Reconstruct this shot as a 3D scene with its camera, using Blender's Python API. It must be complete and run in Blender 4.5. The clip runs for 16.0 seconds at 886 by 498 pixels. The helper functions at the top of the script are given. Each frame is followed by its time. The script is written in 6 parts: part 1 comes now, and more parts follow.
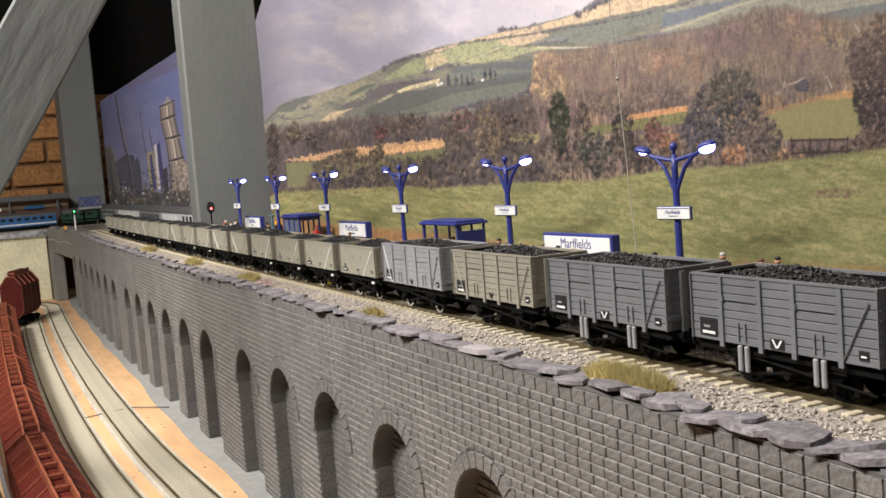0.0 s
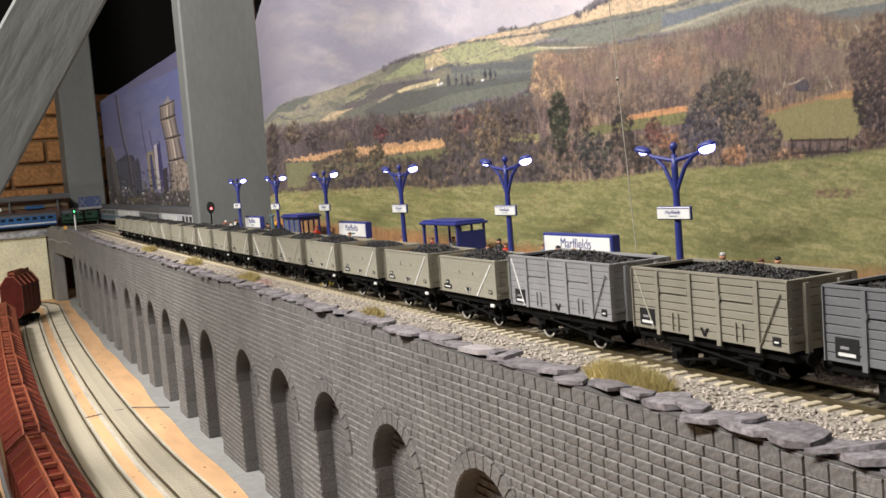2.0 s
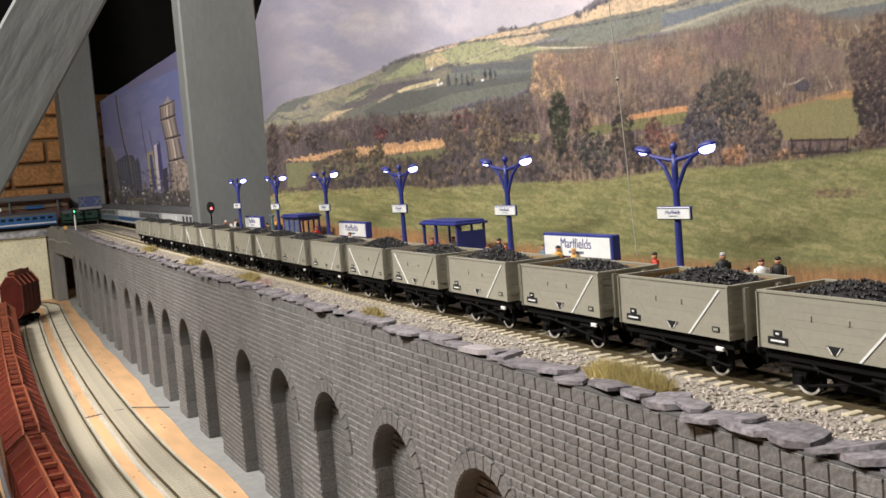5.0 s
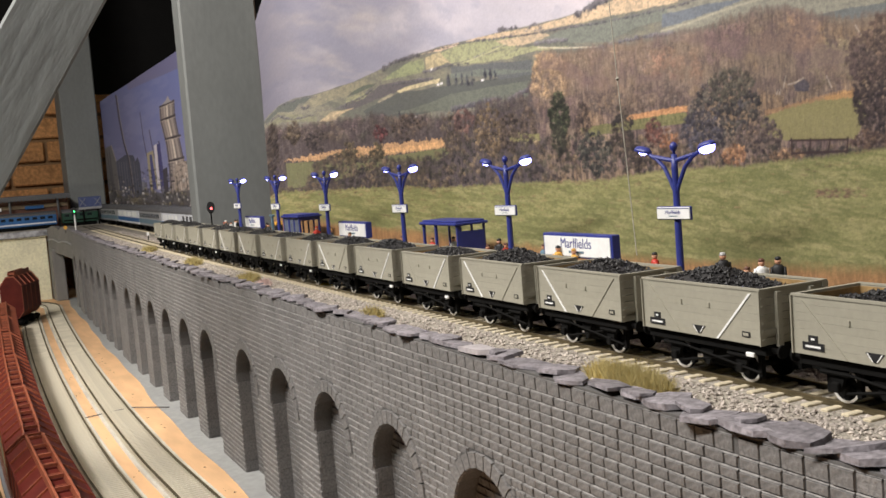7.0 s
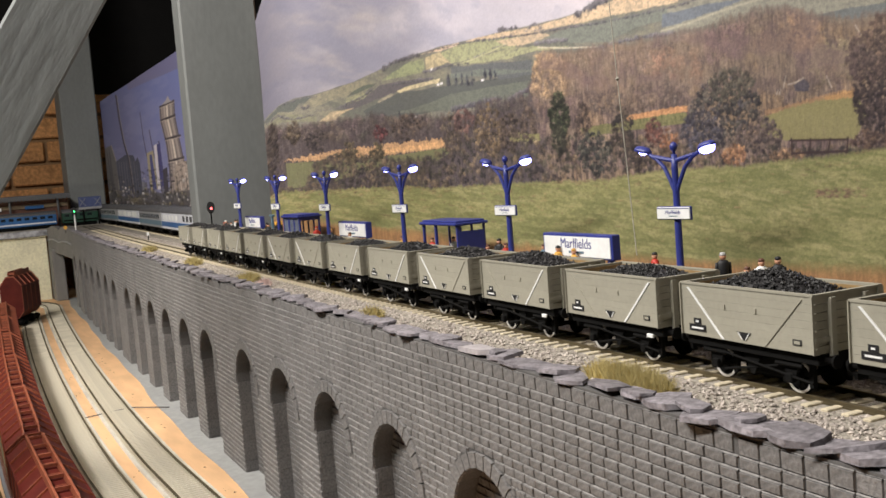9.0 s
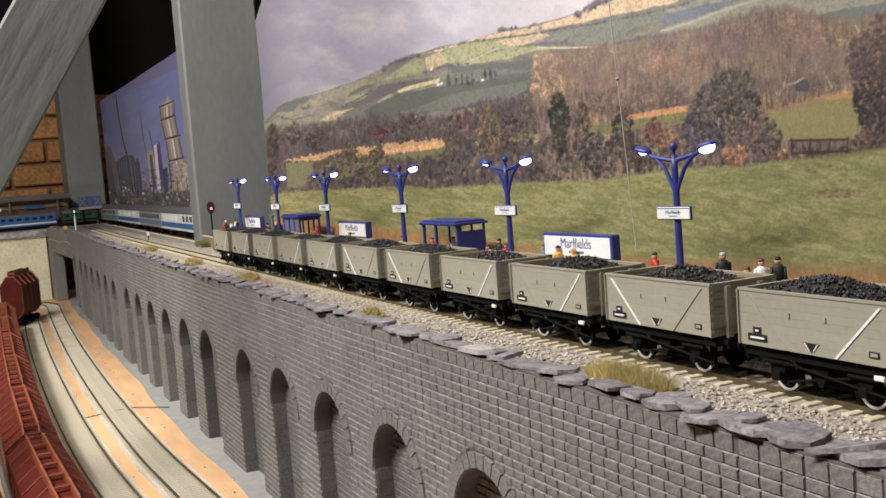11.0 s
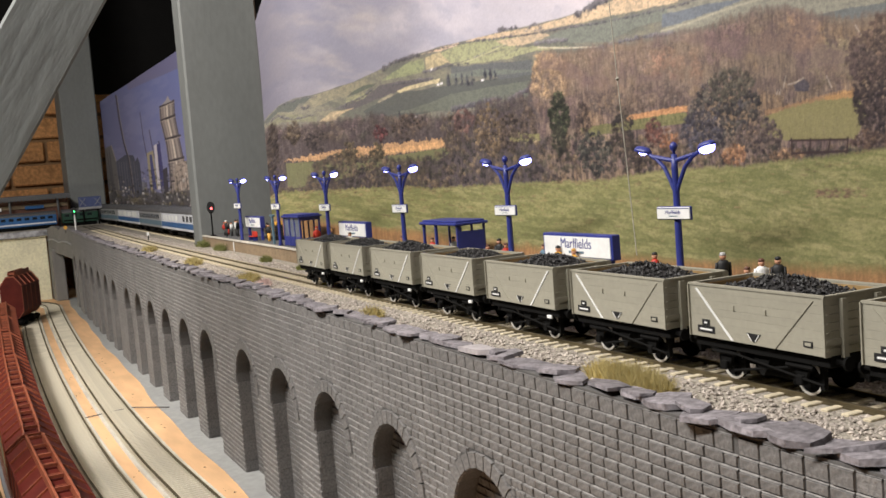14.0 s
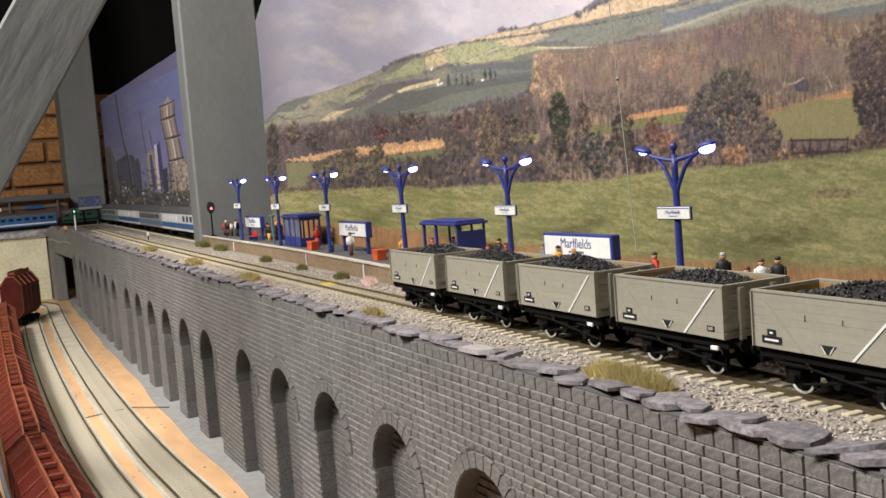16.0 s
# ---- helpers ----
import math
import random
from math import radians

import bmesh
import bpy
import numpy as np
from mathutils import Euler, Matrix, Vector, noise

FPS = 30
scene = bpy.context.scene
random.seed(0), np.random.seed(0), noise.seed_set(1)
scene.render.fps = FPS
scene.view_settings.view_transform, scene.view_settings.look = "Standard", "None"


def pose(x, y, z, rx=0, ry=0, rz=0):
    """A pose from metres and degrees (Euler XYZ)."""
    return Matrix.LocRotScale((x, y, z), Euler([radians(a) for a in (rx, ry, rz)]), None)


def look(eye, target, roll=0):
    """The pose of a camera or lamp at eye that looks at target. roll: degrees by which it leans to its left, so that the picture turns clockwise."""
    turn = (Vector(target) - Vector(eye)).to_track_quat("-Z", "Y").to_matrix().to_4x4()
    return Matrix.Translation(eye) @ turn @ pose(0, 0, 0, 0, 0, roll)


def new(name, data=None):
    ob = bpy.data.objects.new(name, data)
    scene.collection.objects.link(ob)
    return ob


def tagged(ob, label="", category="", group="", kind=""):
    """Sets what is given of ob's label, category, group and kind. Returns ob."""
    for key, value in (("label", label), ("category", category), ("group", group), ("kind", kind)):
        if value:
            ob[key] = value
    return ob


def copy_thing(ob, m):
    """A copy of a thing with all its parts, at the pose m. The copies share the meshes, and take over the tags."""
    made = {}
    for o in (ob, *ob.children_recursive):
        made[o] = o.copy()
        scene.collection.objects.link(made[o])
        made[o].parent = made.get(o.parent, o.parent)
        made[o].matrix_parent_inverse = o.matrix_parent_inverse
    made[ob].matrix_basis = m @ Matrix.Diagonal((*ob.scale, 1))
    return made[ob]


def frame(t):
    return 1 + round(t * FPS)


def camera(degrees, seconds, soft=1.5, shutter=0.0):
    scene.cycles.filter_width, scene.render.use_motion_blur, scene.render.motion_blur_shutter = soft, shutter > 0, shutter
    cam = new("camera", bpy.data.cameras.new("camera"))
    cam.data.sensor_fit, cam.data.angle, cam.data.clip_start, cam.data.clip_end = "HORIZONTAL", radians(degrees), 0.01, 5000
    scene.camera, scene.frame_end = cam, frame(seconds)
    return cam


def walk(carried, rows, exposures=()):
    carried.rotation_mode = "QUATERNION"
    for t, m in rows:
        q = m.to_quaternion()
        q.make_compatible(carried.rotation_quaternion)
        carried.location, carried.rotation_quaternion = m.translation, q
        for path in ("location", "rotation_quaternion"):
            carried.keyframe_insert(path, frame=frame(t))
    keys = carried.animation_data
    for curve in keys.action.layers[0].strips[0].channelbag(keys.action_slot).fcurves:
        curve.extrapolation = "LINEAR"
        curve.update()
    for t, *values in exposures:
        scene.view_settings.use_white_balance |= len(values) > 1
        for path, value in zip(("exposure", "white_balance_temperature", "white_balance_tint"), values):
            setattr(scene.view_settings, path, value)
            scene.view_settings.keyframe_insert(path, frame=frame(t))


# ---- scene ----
# Model railway in a loft, 1:76; one unit is a metre. x runs along the track, y across it, z up from the rail tops.
CAM_POSE = Matrix.Translation((0.0, -0.2997, 0.0919)) @ (
    Euler((radians(90 - 4.483), 0, radians(62.14))).to_matrix().to_4x4()) @ pose(0, 0, 0, 0, 0, -4.469)
cam = camera(47.03, 16.0, soft=1.6)
walk(cam, [(0.0, CAM_POSE), (16.0, CAM_POSE)], exposures=[(0.0, 0.11), (2.0, 0.09), (4.0, 0.05), (6.5, 0.0), (16.0, 0.0)])


# ---- world and light ----
world = bpy.data.worlds.new("loft_gloom")
world.use_nodes = True
world.node_tree.nodes["Background"].inputs[0].default_value = (0.55, 0.6, 0.75, 1)
world.node_tree.nodes["Background"].inputs[1].default_value = 0.006
scene.world = world


def area_lamp(name, eye, target, watts, size, colour):
    data = bpy.data.lights.new(name, "AREA")
    data.energy, data.shape, data.size, data.size_y, data.color = watts, "RECTANGLE", size[0], size[1], colour
    ob = new(name, data)
    ob.matrix_world = look(eye, target)
    return ob


# A strip lamp hangs under the rafters on the viewer's side, a bench lamp stands over the lower boards.
area_lamp("strip_lamp", (-0.68, -0.95, 1.15), (-0.8, 0.12, 0.06), 46, (1.3, 0.12), (1.0, 0.955, 0.91))
area_lamp("bench_lamp", (-1.25, -0.36, 0.78), (-1.30, -0.14, -0.17), 4.2, (0.30, 0.10), (1.0, 0.91, 0.78))
area_lamp("bench_lamp", (-2.55, -0.55, -0.01), (-2.95, -0.05, -0.09), 1.0, (0.12, 0.08), (1.0, 0.93, 0.72))


# ---- the curve of the line ----
def line_y(x):
    k = x + 0.4
    return -0.03634 * k + 0.00908 * k * k


def line_z(x):
    return -0.00515 * (x + 0.4)


def at(x, n, z):
    """A point by the way along the line, the distance across from its middle, and the height over the rails."""
    return Vector((x, line_y(x) + n, line_z(x) + z))


def bearing(x):
    return math.degrees(math.atan(-0.03634 + 2 * 0.00908 * (x + 0.4)))


def along(x, n=0.0, z=0.0, turn=0.0):
    """The pose of a thing beside the line, its x axis along the rails."""
    v = at(x, n, z)
    return pose(v.x, v.y, v.z, 0, 0, bearing(x) + turn)


# ---- materials ----
def material(name, colour, rough=0.7, metal=0.0, grain=400.0, vary=0.18, bump=0.2, coarse=None, spread=0.12, random_tint=0.0, glow=0.0,
             dirt=None, dirt_amount=0.0, spec=None, stretch=(1, 1, 1), relief=0.0006):
    m = bpy.data.materials.new(name)
    m.use_nodes = True
    nt = m.node_tree
    n, l = nt.nodes, nt.links
    b = n["Principled BSDF"]
    b.inputs["Roughness"].default_value, b.inputs["Metallic"].default_value = rough, metal
    if spec is not None:
        b.inputs["Specular IOR Level"].default_value = spec
    tc = n.new("ShaderNodeTexCoord")
    mp = n.new("ShaderNodeMapping")
    mp.inputs["Scale"].default_value = stretch
    l.new(tc.outputs["Object"], mp.inputs["Vector"])

    def noise_of(scale, detail=4.0):
        t = n.new("ShaderNodeTexNoise")
        t.inputs["Scale"].default_value, t.inputs["Detail"].default_value = scale, detail
        l.new(mp.outputs["Vector"], t.inputs["Vector"])
        return t.outputs["Fac"]

    def scaled(socket, lo, hi):
        r = n.new("ShaderNodeMapRange")
        r.inputs["From Min"].default_value, r.inputs["From Max"].default_value = 0.3, 0.7
        r.inputs["To Min"].default_value, r.inputs["To Max"].default_value = lo, hi
        l.new(socket, r.inputs["Value"])
        return r.outputs["Result"]

    fine = noise_of(grain)
    broad = noise_of(coarse or grain / 14.0, 3.0)
    a = scaled(fine, 1 - vary, 1 + vary)
    c = scaled(broad, 1 - spread, 1 + spread)
    mul = n.new("ShaderNodeMath")
    mul.operation = "MULTIPLY"
    l.new(a, mul.inputs[0]), l.new(c, mul.inputs[1])
    value = mul.outputs[0]
    if random_tint:
        info = n.new("ShaderNodeObjectInfo")
        geo = n.new("ShaderNodeNewGeometry")
        add = n.new("ShaderNodeMath")
        add.operation = "ADD"
        l.new(info.outputs["Random"], add.inputs[0]), l.new(geo.outputs["Random Per Island"], add.inputs[1])
        r = n.new("ShaderNodeMapRange")
        r.inputs["From Max"].default_value = 2.0
        r.inputs["To Min"].default_value, r.inputs["To Max"].default_value = 1 - random_tint, 1 + random_tint
        l.new(add.outputs[0], r.inputs["Value"])
        m2 = n.new("ShaderNodeMath")
        m2.operation = "MULTIPLY"
        l.new(value, m2.inputs[0]), l.new(r.outputs["Result"], m2.inputs[1])
        value = m2.outputs[0]
    mix = n.new("ShaderNodeVectorMath")
    mix.operation = "SCALE"
    if dirt:
        mc = n.new("ShaderNodeMix")
        mc.data_type = "RGBA"
        mc.inputs["A"].default_value, mc.inputs["B"].default_value = (*colour, 1), (*dirt, 1)
        l.new(scaled(noise_of(grain / 5.0, 6.0), 0.0, dirt_amount), mc.inputs["Factor"])
        l.new(mc.outputs["Result"], mix.inputs[0])
    else:
        mix.inputs[0].default_value = colour
    l.new(value, mix.inputs["Scale"])
    l.new(mix.outputs[0], b.inputs["Base Color"])
    if bump:
        bp = n.new("ShaderNodeBump")
        bp.inputs["Strength"].default_value, bp.inputs["Distance"].default_value = bump, relief
        l.new(fine, bp.inputs["Height"])
        l.new(bp.outputs["Normal"], b.inputs["Normal"])
    if glow:
        b.inputs["Emission Color"].default_value, b.inputs["Emission Strength"].default_value = (*colour, 1), glow
    return m


M = dict(
    stone=material("grey_stone", (0.170, 0.163, 0.157), 0.85, grain=620, vary=0.30, bump=0.9, coarse=25, spread=0.13, random_tint=0.13),
    lit_ledge=material("lit_ledge_grey", (0.255, 0.243, 0.230), 0.9, grain=500, vary=0.35, bump=0.6, coarse=60, spread=0.25),
    mortar=material("dark_joint", (0.105, 0.101, 0.098), 0.9, grain=900),
    slate=material("slate", (0.185, 0.170, 0.182), 0.7, grain=420, vary=0.4, bump=1.0, coarse=60, spread=0.25, random_tint=0.35),
    slate_pale=material("pale_slate", (0.36, 0.33, 0.335), 0.7, grain=260, vary=0.2, bump=0.5),
    ballast=material("ballast", (0.37, 0.325, 0.285), 0.9, grain=700, vary=0.35, bump=0.6, random_tint=0.6),
    bed=material("ballast_bed", (0.30, 0.27, 0.225), 0.95, grain=900, vary=0.45, bump=0.9),
    sleeper=material("pale_sleeper", (0.51, 0.445, 0.32), 0.8, grain=500, vary=0.2, random_tint=0.15, dirt=(0.2, 0.15, 0.08), dirt_amount=0.3),
    low_sleeper=material("cream_sleeper", (0.60, 0.55, 0.44), 0.7, grain=500, vary=0.12),
    rail=material("rusty_rail", (0.085, 0.066, 0.032), 0.6, 0.2, grain=300),
    rail_top=material("rail_head", (0.19, 0.155, 0.10), 0.4, 0.7, grain=300),
    tan=material("tan_grey_paint", (0.318, 0.300, 0.238), 0.55, grain=500, vary=0.05, bump=0.08, coarse=20, spread=0.06, random_tint=0.05),
    grey=material("dark_grey_paint", (0.160, 0.163, 0.172), 0.55, grain=500, vary=0.06, bump=0.08, random_tint=0.05),
    pale=material("light_grey_paint", (0.285, 0.285, 0.295), 0.55, grain=500, vary=0.06, bump=0.08),
    beige=material("beige_grey_paint", (0.275, 0.255, 0.205), 0.55, grain=500, vary=0.06, bump=0.08),
    inside=material("bare_wood_inside", (0.30, 0.19, 0.075), 0.7, grain=300, vary=0.2),
    black=material("black_plastic", (0.012, 0.012, 0.013), 0.6, grain=300),
    gun=material("dark_underframe", (0.0045, 0.0043, 0.004), 0.9, grain=300, spec=0.15),
    steel=material("bright_wheel_rim", (0.66, 0.64, 0.60), 0.4, 0.25, grain=200, vary=0.05),
    coal=material("coal", (0.013, 0.012, 0.012), 0.6, grain=500, vary=0.4, bump=0.7, random_tint=0.5),
    white=material("white_paint", (0.78, 0.78, 0.76), 0.5, grain=400, vary=0.04, bump=0.05),
    cream=material("faded_cream_paint", (0.42, 0.40, 0.33), 0.6, grain=400, vary=0.15),
    blue=material("station_blue", (0.026, 0.036, 0.20), 0.45, grain=300, vary=0.08, bump=0.05),
    red=material("red_plastic", (0.45, 0.03, 0.015), 0.5, grain=300),
    oxide=material("red_oxide_plastic", (0.080, 0.009, 0.0065), 0.5, grain=300, vary=0.12, coarse=15, spread=0.18, dirt=(0.15, 0.028, 0.015), dirt_amount=0.35, spec=0.25),
    oxide_edge=material("orange_oxide_edge", (0.27, 0.075, 0.036), 0.5, grain=300, vary=0.25, coarse=60, spread=0.25),
    yellow=material("yellow_paint", (0.62, 0.33, 0.05), 0.6, grain=300),
    bright_yellow=material("yellow_flower", (0.75, 0.62, 0.06), 0.7, grain=300, random_tint=0.2),
    green=material("dark_green_paint", (0.012, 0.05, 0.03), 0.4, grain=300),
    skin=material("flesh_paint", (0.55, 0.28, 0.17), 0.6, grain=300),
    teal=material("blue_grey_paint", (0.10, 0.17, 0.22), 0.6, grain=300),
    brown=material("brown_paint", (0.12, 0.05, 0.03), 0.6, grain=300),
    tarmac=material("platform_tarmac", (0.085, 0.085, 0.09), 0.85, grain=900, vary=0.3, bump=0.4),
    brick_tan=material("tan_brick", (0.26, 0.19, 0.12), 0.85, grain=500, random_tint=0.15),
    post=material("grey_painted_timber", (0.168, 0.176, 0.172), 0.6, grain=150, vary=0.06, bump=0.5, coarse=11, spread=0.10, stretch=(1, 1, 0.5)),
    beam=material("grey_painted_beam", (0.165, 0.175, 0.168), 0.7, grain=105, vary=0.10, bump=1.0, coarse=30, spread=0.10, stretch=(1, 1, 0.22), relief=0.0016),
    timber=material("raw_timber", (0.20, 0.10, 0.04), 0.7, grain=60, vary=0.25, stretch=(1, 1, 0.1)),
    # near black: the loft beyond the lamps' reach, its darkness put into the colour
    unlit_black=material("unlit_loft_black", (0.004, 0.0034, 0.003), 0.9, grain=40, vary=0.3),
    ply=material("plywood", (0.74, 0.46, 0.25), 0.65, grain=60, vary=0.12, bump=0.1, coarse=5, spread=0.12, stretch=(0.25, 1, 1)),
    board_grey=material("grey_floor_paint", (0.33, 0.335, 0.33), 0.7, grain=120, vary=0.1),
    roadbed=material("white_roadbed", (0.60, 0.57, 0.50), 0.6, grain=300, vary=0.1, bump=0.2, coarse=14, spread=0.18),
    plaster=material("yellowed_plaster", (0.72, 0.68, 0.50), 0.85, grain=160, vary=0.12, bump=0.5, coarse=12, spread=0.12),
    brick=material("orange_brick", (0.48, 0.235, 0.09), 0.85, grain=120, vary=0.35, bump=0.8, random_tint=0.25),
    grass=material("straw_tuft", (0.50, 0.41, 0.17), 0.8, grain=200, random_tint=0.3),
    moss=material("green_tuft", (0.16, 0.17, 0.05), 0.9, grain=200, random_tint=0.3),
    pink=material("pale_pink_blossom", (0.78, 0.60, 0.56), 0.8, grain=300, random_tint=0.2),
    roof_grey=material("coach_roof", (0.09, 0.09, 0.095), 0.6, grain=300),
    coach_white=material("coach_white", (0.64, 0.65, 0.69), 0.4, grain=300, vary=0.04),
    coach_blue=material("coach_blue", (0.022, 0.10, 0.27), 0.4, grain=300, vary=0.05),
    window=material("dark_window", (0.015, 0.018, 0.022), 0.12, grain=100, vary=0.05, bump=0),
    pane=material("opaque_pane", (0.13, 0.15, 0.21), 0.25, grain=60, vary=0.25, bump=0),
    lit_window=material("pale_blind", (0.75, 0.76, 0.74), 0.4, grain=100, vary=0.05, bump=0),
    lamp_lit=material("lamp_blue_white", (0.32, 0.32, 1.0), 0.3, grain=100, vary=0, bump=0, glow=9),
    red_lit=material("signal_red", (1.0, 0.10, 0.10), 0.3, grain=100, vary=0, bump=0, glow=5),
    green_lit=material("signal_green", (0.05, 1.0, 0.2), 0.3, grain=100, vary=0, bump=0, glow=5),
    thread=material("pale_thread", (0.36, 0.34, 0.28), 0.8, grain=300),
)


# ---- mesh building ----
class Shape:
    """Collects corners and faces of one mesh."""

    def __init__(self):
        self.v, self.f = [], []

    def add(self, verts, faces):
        k = len(self.v)
        self.v += [tuple(q) for q in verts]
        self.f += [tuple(k + i for i in face) for face in faces]
        return self

    def box(self, x0, x1, y0, y1, z0, z1, m=None):
        c = [Vector((x, y, z)) for z in (z0, z1) for y in (y0, y1) for x in (x0, x1)]
        if m:
            c = [m @ q for q in c]
        return self.add(c, [(0, 2, 3, 1), (4, 5, 7, 6), (0, 1, 5, 4), (2, 6, 7, 3), (0, 4, 6, 2), (1, 3, 7, 5)])

    def chamfered(self, x0, x1, y0, y1, z0, z1, b, m=None):
        """A box whose twelve edges are cut back by b."""
        c = []
        for sx, sy, sz in [(i & 1, i >> 1 & 1, i >> 2) for i in range(8)]:
            x, y, z = (x0, x1)[sx], (y0, y1)[sy], (z0, z1)[sz]
            dx, dy, dz = (b, -b)[sx], (b, -b)[sy], (b, -b)[sz]
            c += [Vector((x, y + dy, z + dz)), Vector((x + dx, y, z + dz)), Vector((x + dx, y + dy, z))]
        if m:
            c = [m @ q for q in c]
        faces = [(0, 6, 18, 12), (3, 15, 21, 9), (1, 13, 16, 4), (7, 10, 22, 19), (2, 5, 11, 8), (14, 20, 23, 17)]
        for a in range(8):
            faces.append((a * 3, a * 3 + 1, a * 3 + 2))
        for a, d, p, q in [(0, 1, 1, 2), (2, 3, 1, 2), (4, 5, 1, 2), (6, 7, 1, 2), (0, 2, 0, 2), (1, 3, 0, 2), (4, 6, 0, 2), (5, 7, 0, 2),
                           (0, 4, 0, 1), (1, 5, 0, 1), (2, 6, 0, 1), (3, 7, 0, 1)]:
            faces.append((a * 3 + p, a * 3 + q, d * 3 + q, d * 3 + p))
        return self.add(c, faces)

    def rod(self, a, b, r, sides=8, r2=None):
        a, b = Vector(a), Vector(b)
        q = (b - a).to_track_quat("Z", "Y")
        r2 = r if r2 is None else r2
        ring = [(math.cos(2 * math.pi * i / sides), math.sin(2 * math.pi * i / sides)) for i in range(sides)]
        v = [a + q @ Vector((c * r, s * r, 0)) for c, s in ring] + [b + q @ Vector((c * r2, s * r2, 0)) for c, s in ring]
        f = [(i, (i + 1) % sides, sides + (i + 1) % sides, sides + i) for i in range(sides)]
        return self.add(v, f + [tuple(range(sides))[::-1], tuple(range(sides, 2 * sides))])

    def lathe(self, profile, sides=16, m=None):
        """Turns (radius, height) pairs round the z axis."""
        v = []
        for r, z in profile:
            v += [Vector((r * math.cos(2 * math.pi * i / sides), r * math.sin(2 * math.pi * i / sides), z)) for i in range(sides)]
        if m:
            v = [m @ q for q in v]
        f = []
        for j in range(len(profile) - 1):
            f += [(j * sides + i, j * sides + (i + 1) % sides, (j + 1) * sides + (i + 1) % sides, (j + 1) * sides + i) for i in range(sides)]
        f += [tuple(range(sides))[::-1], tuple(range((len(profile) - 1) * sides, len(profile) * sides))]
        return self.add(v, f)

    def prism(self, outline, y0, y1, m=None):
        """An outline in x and z, drawn out from y0 to y1."""
        k = len(outline)
        v = [Vector((x, y0, z)) for x, z in outline] + [Vector((x, y1, z)) for x, z in outline]
        if m:
            v = [m @ q for q in v]
        f = [tuple(range(k)), tuple(range(k, 2 * k))[::-1]]
        f += [(i, k + i, k + (i + 1) % k, (i + 1) % k) for i in range(k)]
        return self.add(v, f)

    def lump(self, c, r, rng, squash=1.0):
        """An uneven pebble of 8 faces."""
        d = [(1, 0, 0), (-1, 0, 0), (0, 1, 0), (0, -1, 0), (0, 0, 1), (0, 0, -1)]
        t = rng.random() * 6.28
        ct, st = math.cos(t), math.sin(t)
        v = []
        for x, y, z in d:
            s = r * (0.7 + 0.6 * rng.random())
            v.append((c[0] + s * (x * ct - y * st) + (rng.random() - .5) * r * .5, c[1] + s * (x * st + y * ct) + (rng.random() - .5) * r * .5,
                      c[2] + s * z * squash + (rng.random() - .5) * r * .3))
        return self.add(v, [(0, 2, 4), (2, 1, 4), (1, 3, 4), (3, 0, 4), (2, 0, 5), (1, 2, 5), (3, 1, 5), (0, 3, 5)])

    def sweep(self, ways, closed_ends=True):
        """Joins rings of equal length."""
        k = len(ways[0])
        v = [q for ring in ways for q in ring]
        f = []
        for j in range(len(ways) - 1):
            f += [(j * k + i, j * k + (i + 1) % k, (j + 1) * k + (i + 1) % k, (j + 1) * k + i) for i in range(k)]
        if closed_ends:
            f += [tuple(range(k))[::-1], tuple(range((len(ways) - 1) * k, len(ways) * k))]
        return self.add(v, f)

    def mesh(self, name, mat):
        me = bpy.data.meshes.new(name)
        me.from_pydata(self.v, [], self.f)
        bm = bmesh.new()
        bm.from_mesh(me)
        bmesh.ops.recalc_face_normals(bm, faces=bm.faces)
        bm.to_mesh(me)
        bm.free()
        me.materials.append(mat)
        return me


def part(name, shape, mat, parent=None, label="", m=None, smooth=False):
    ob = new(name, shape.mesh(name, mat))
    if smooth:
        for q in ob.data.polygons:
            q.use_smooth = True
    if parent:
        ob.parent = parent
    if m:
        ob.matrix_basis = m
    if label:
        ob["label"] = label
    return ob


def thing(name, m, label, category, group="", kind=""):
    ob = new(name)
    ob.empty_display_size = 0.01
    ob.matrix_basis = m
    return tagged(ob, label, category, group, kind)


def setting(name, shape, mat, label, category="", kind="structure"):
    return tagged(part(name, shape, mat), label, category, "", kind)


def strip(shape, x0, x1, n0, n1, z0, z1, steps, n_of=None):
    """A bar that follows the line."""
    rings = []
    for i in range(steps + 1):
        x = x0 + (x1 - x0) * i / steps
        o = n_of(x) if n_of else 0.0
        rings.append([at(x, n0 + o, z0), at(x, n1 + o, z0), at(x, n1 + o, z1), at(x, n0 + o, z1)])
    return shape.sweep(rings)


# ---- the room ----
# The floor, ceiling and timber walls close the loft, coloured black as unlit.
s = Shape()
s.box(-6.0, 2.0, -3.0, 2.6, -1.05, -0.95)
setting("floor", s, M["unlit_black"], "near-black loft floor under the layout, unlit depth put into its colour", "floor")
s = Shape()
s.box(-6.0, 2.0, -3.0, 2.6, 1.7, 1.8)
setting("ceiling", s, M["unlit_black"], "near-black underside of the loft roof, lack of light put into its colour", "ceiling")
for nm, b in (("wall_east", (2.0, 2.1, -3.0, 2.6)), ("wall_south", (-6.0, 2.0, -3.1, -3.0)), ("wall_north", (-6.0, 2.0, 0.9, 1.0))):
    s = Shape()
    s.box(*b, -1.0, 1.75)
    setting(nm, s, M["unlit_black"], "near-black wall added to close the loft, gloom put into its colour", "wall")

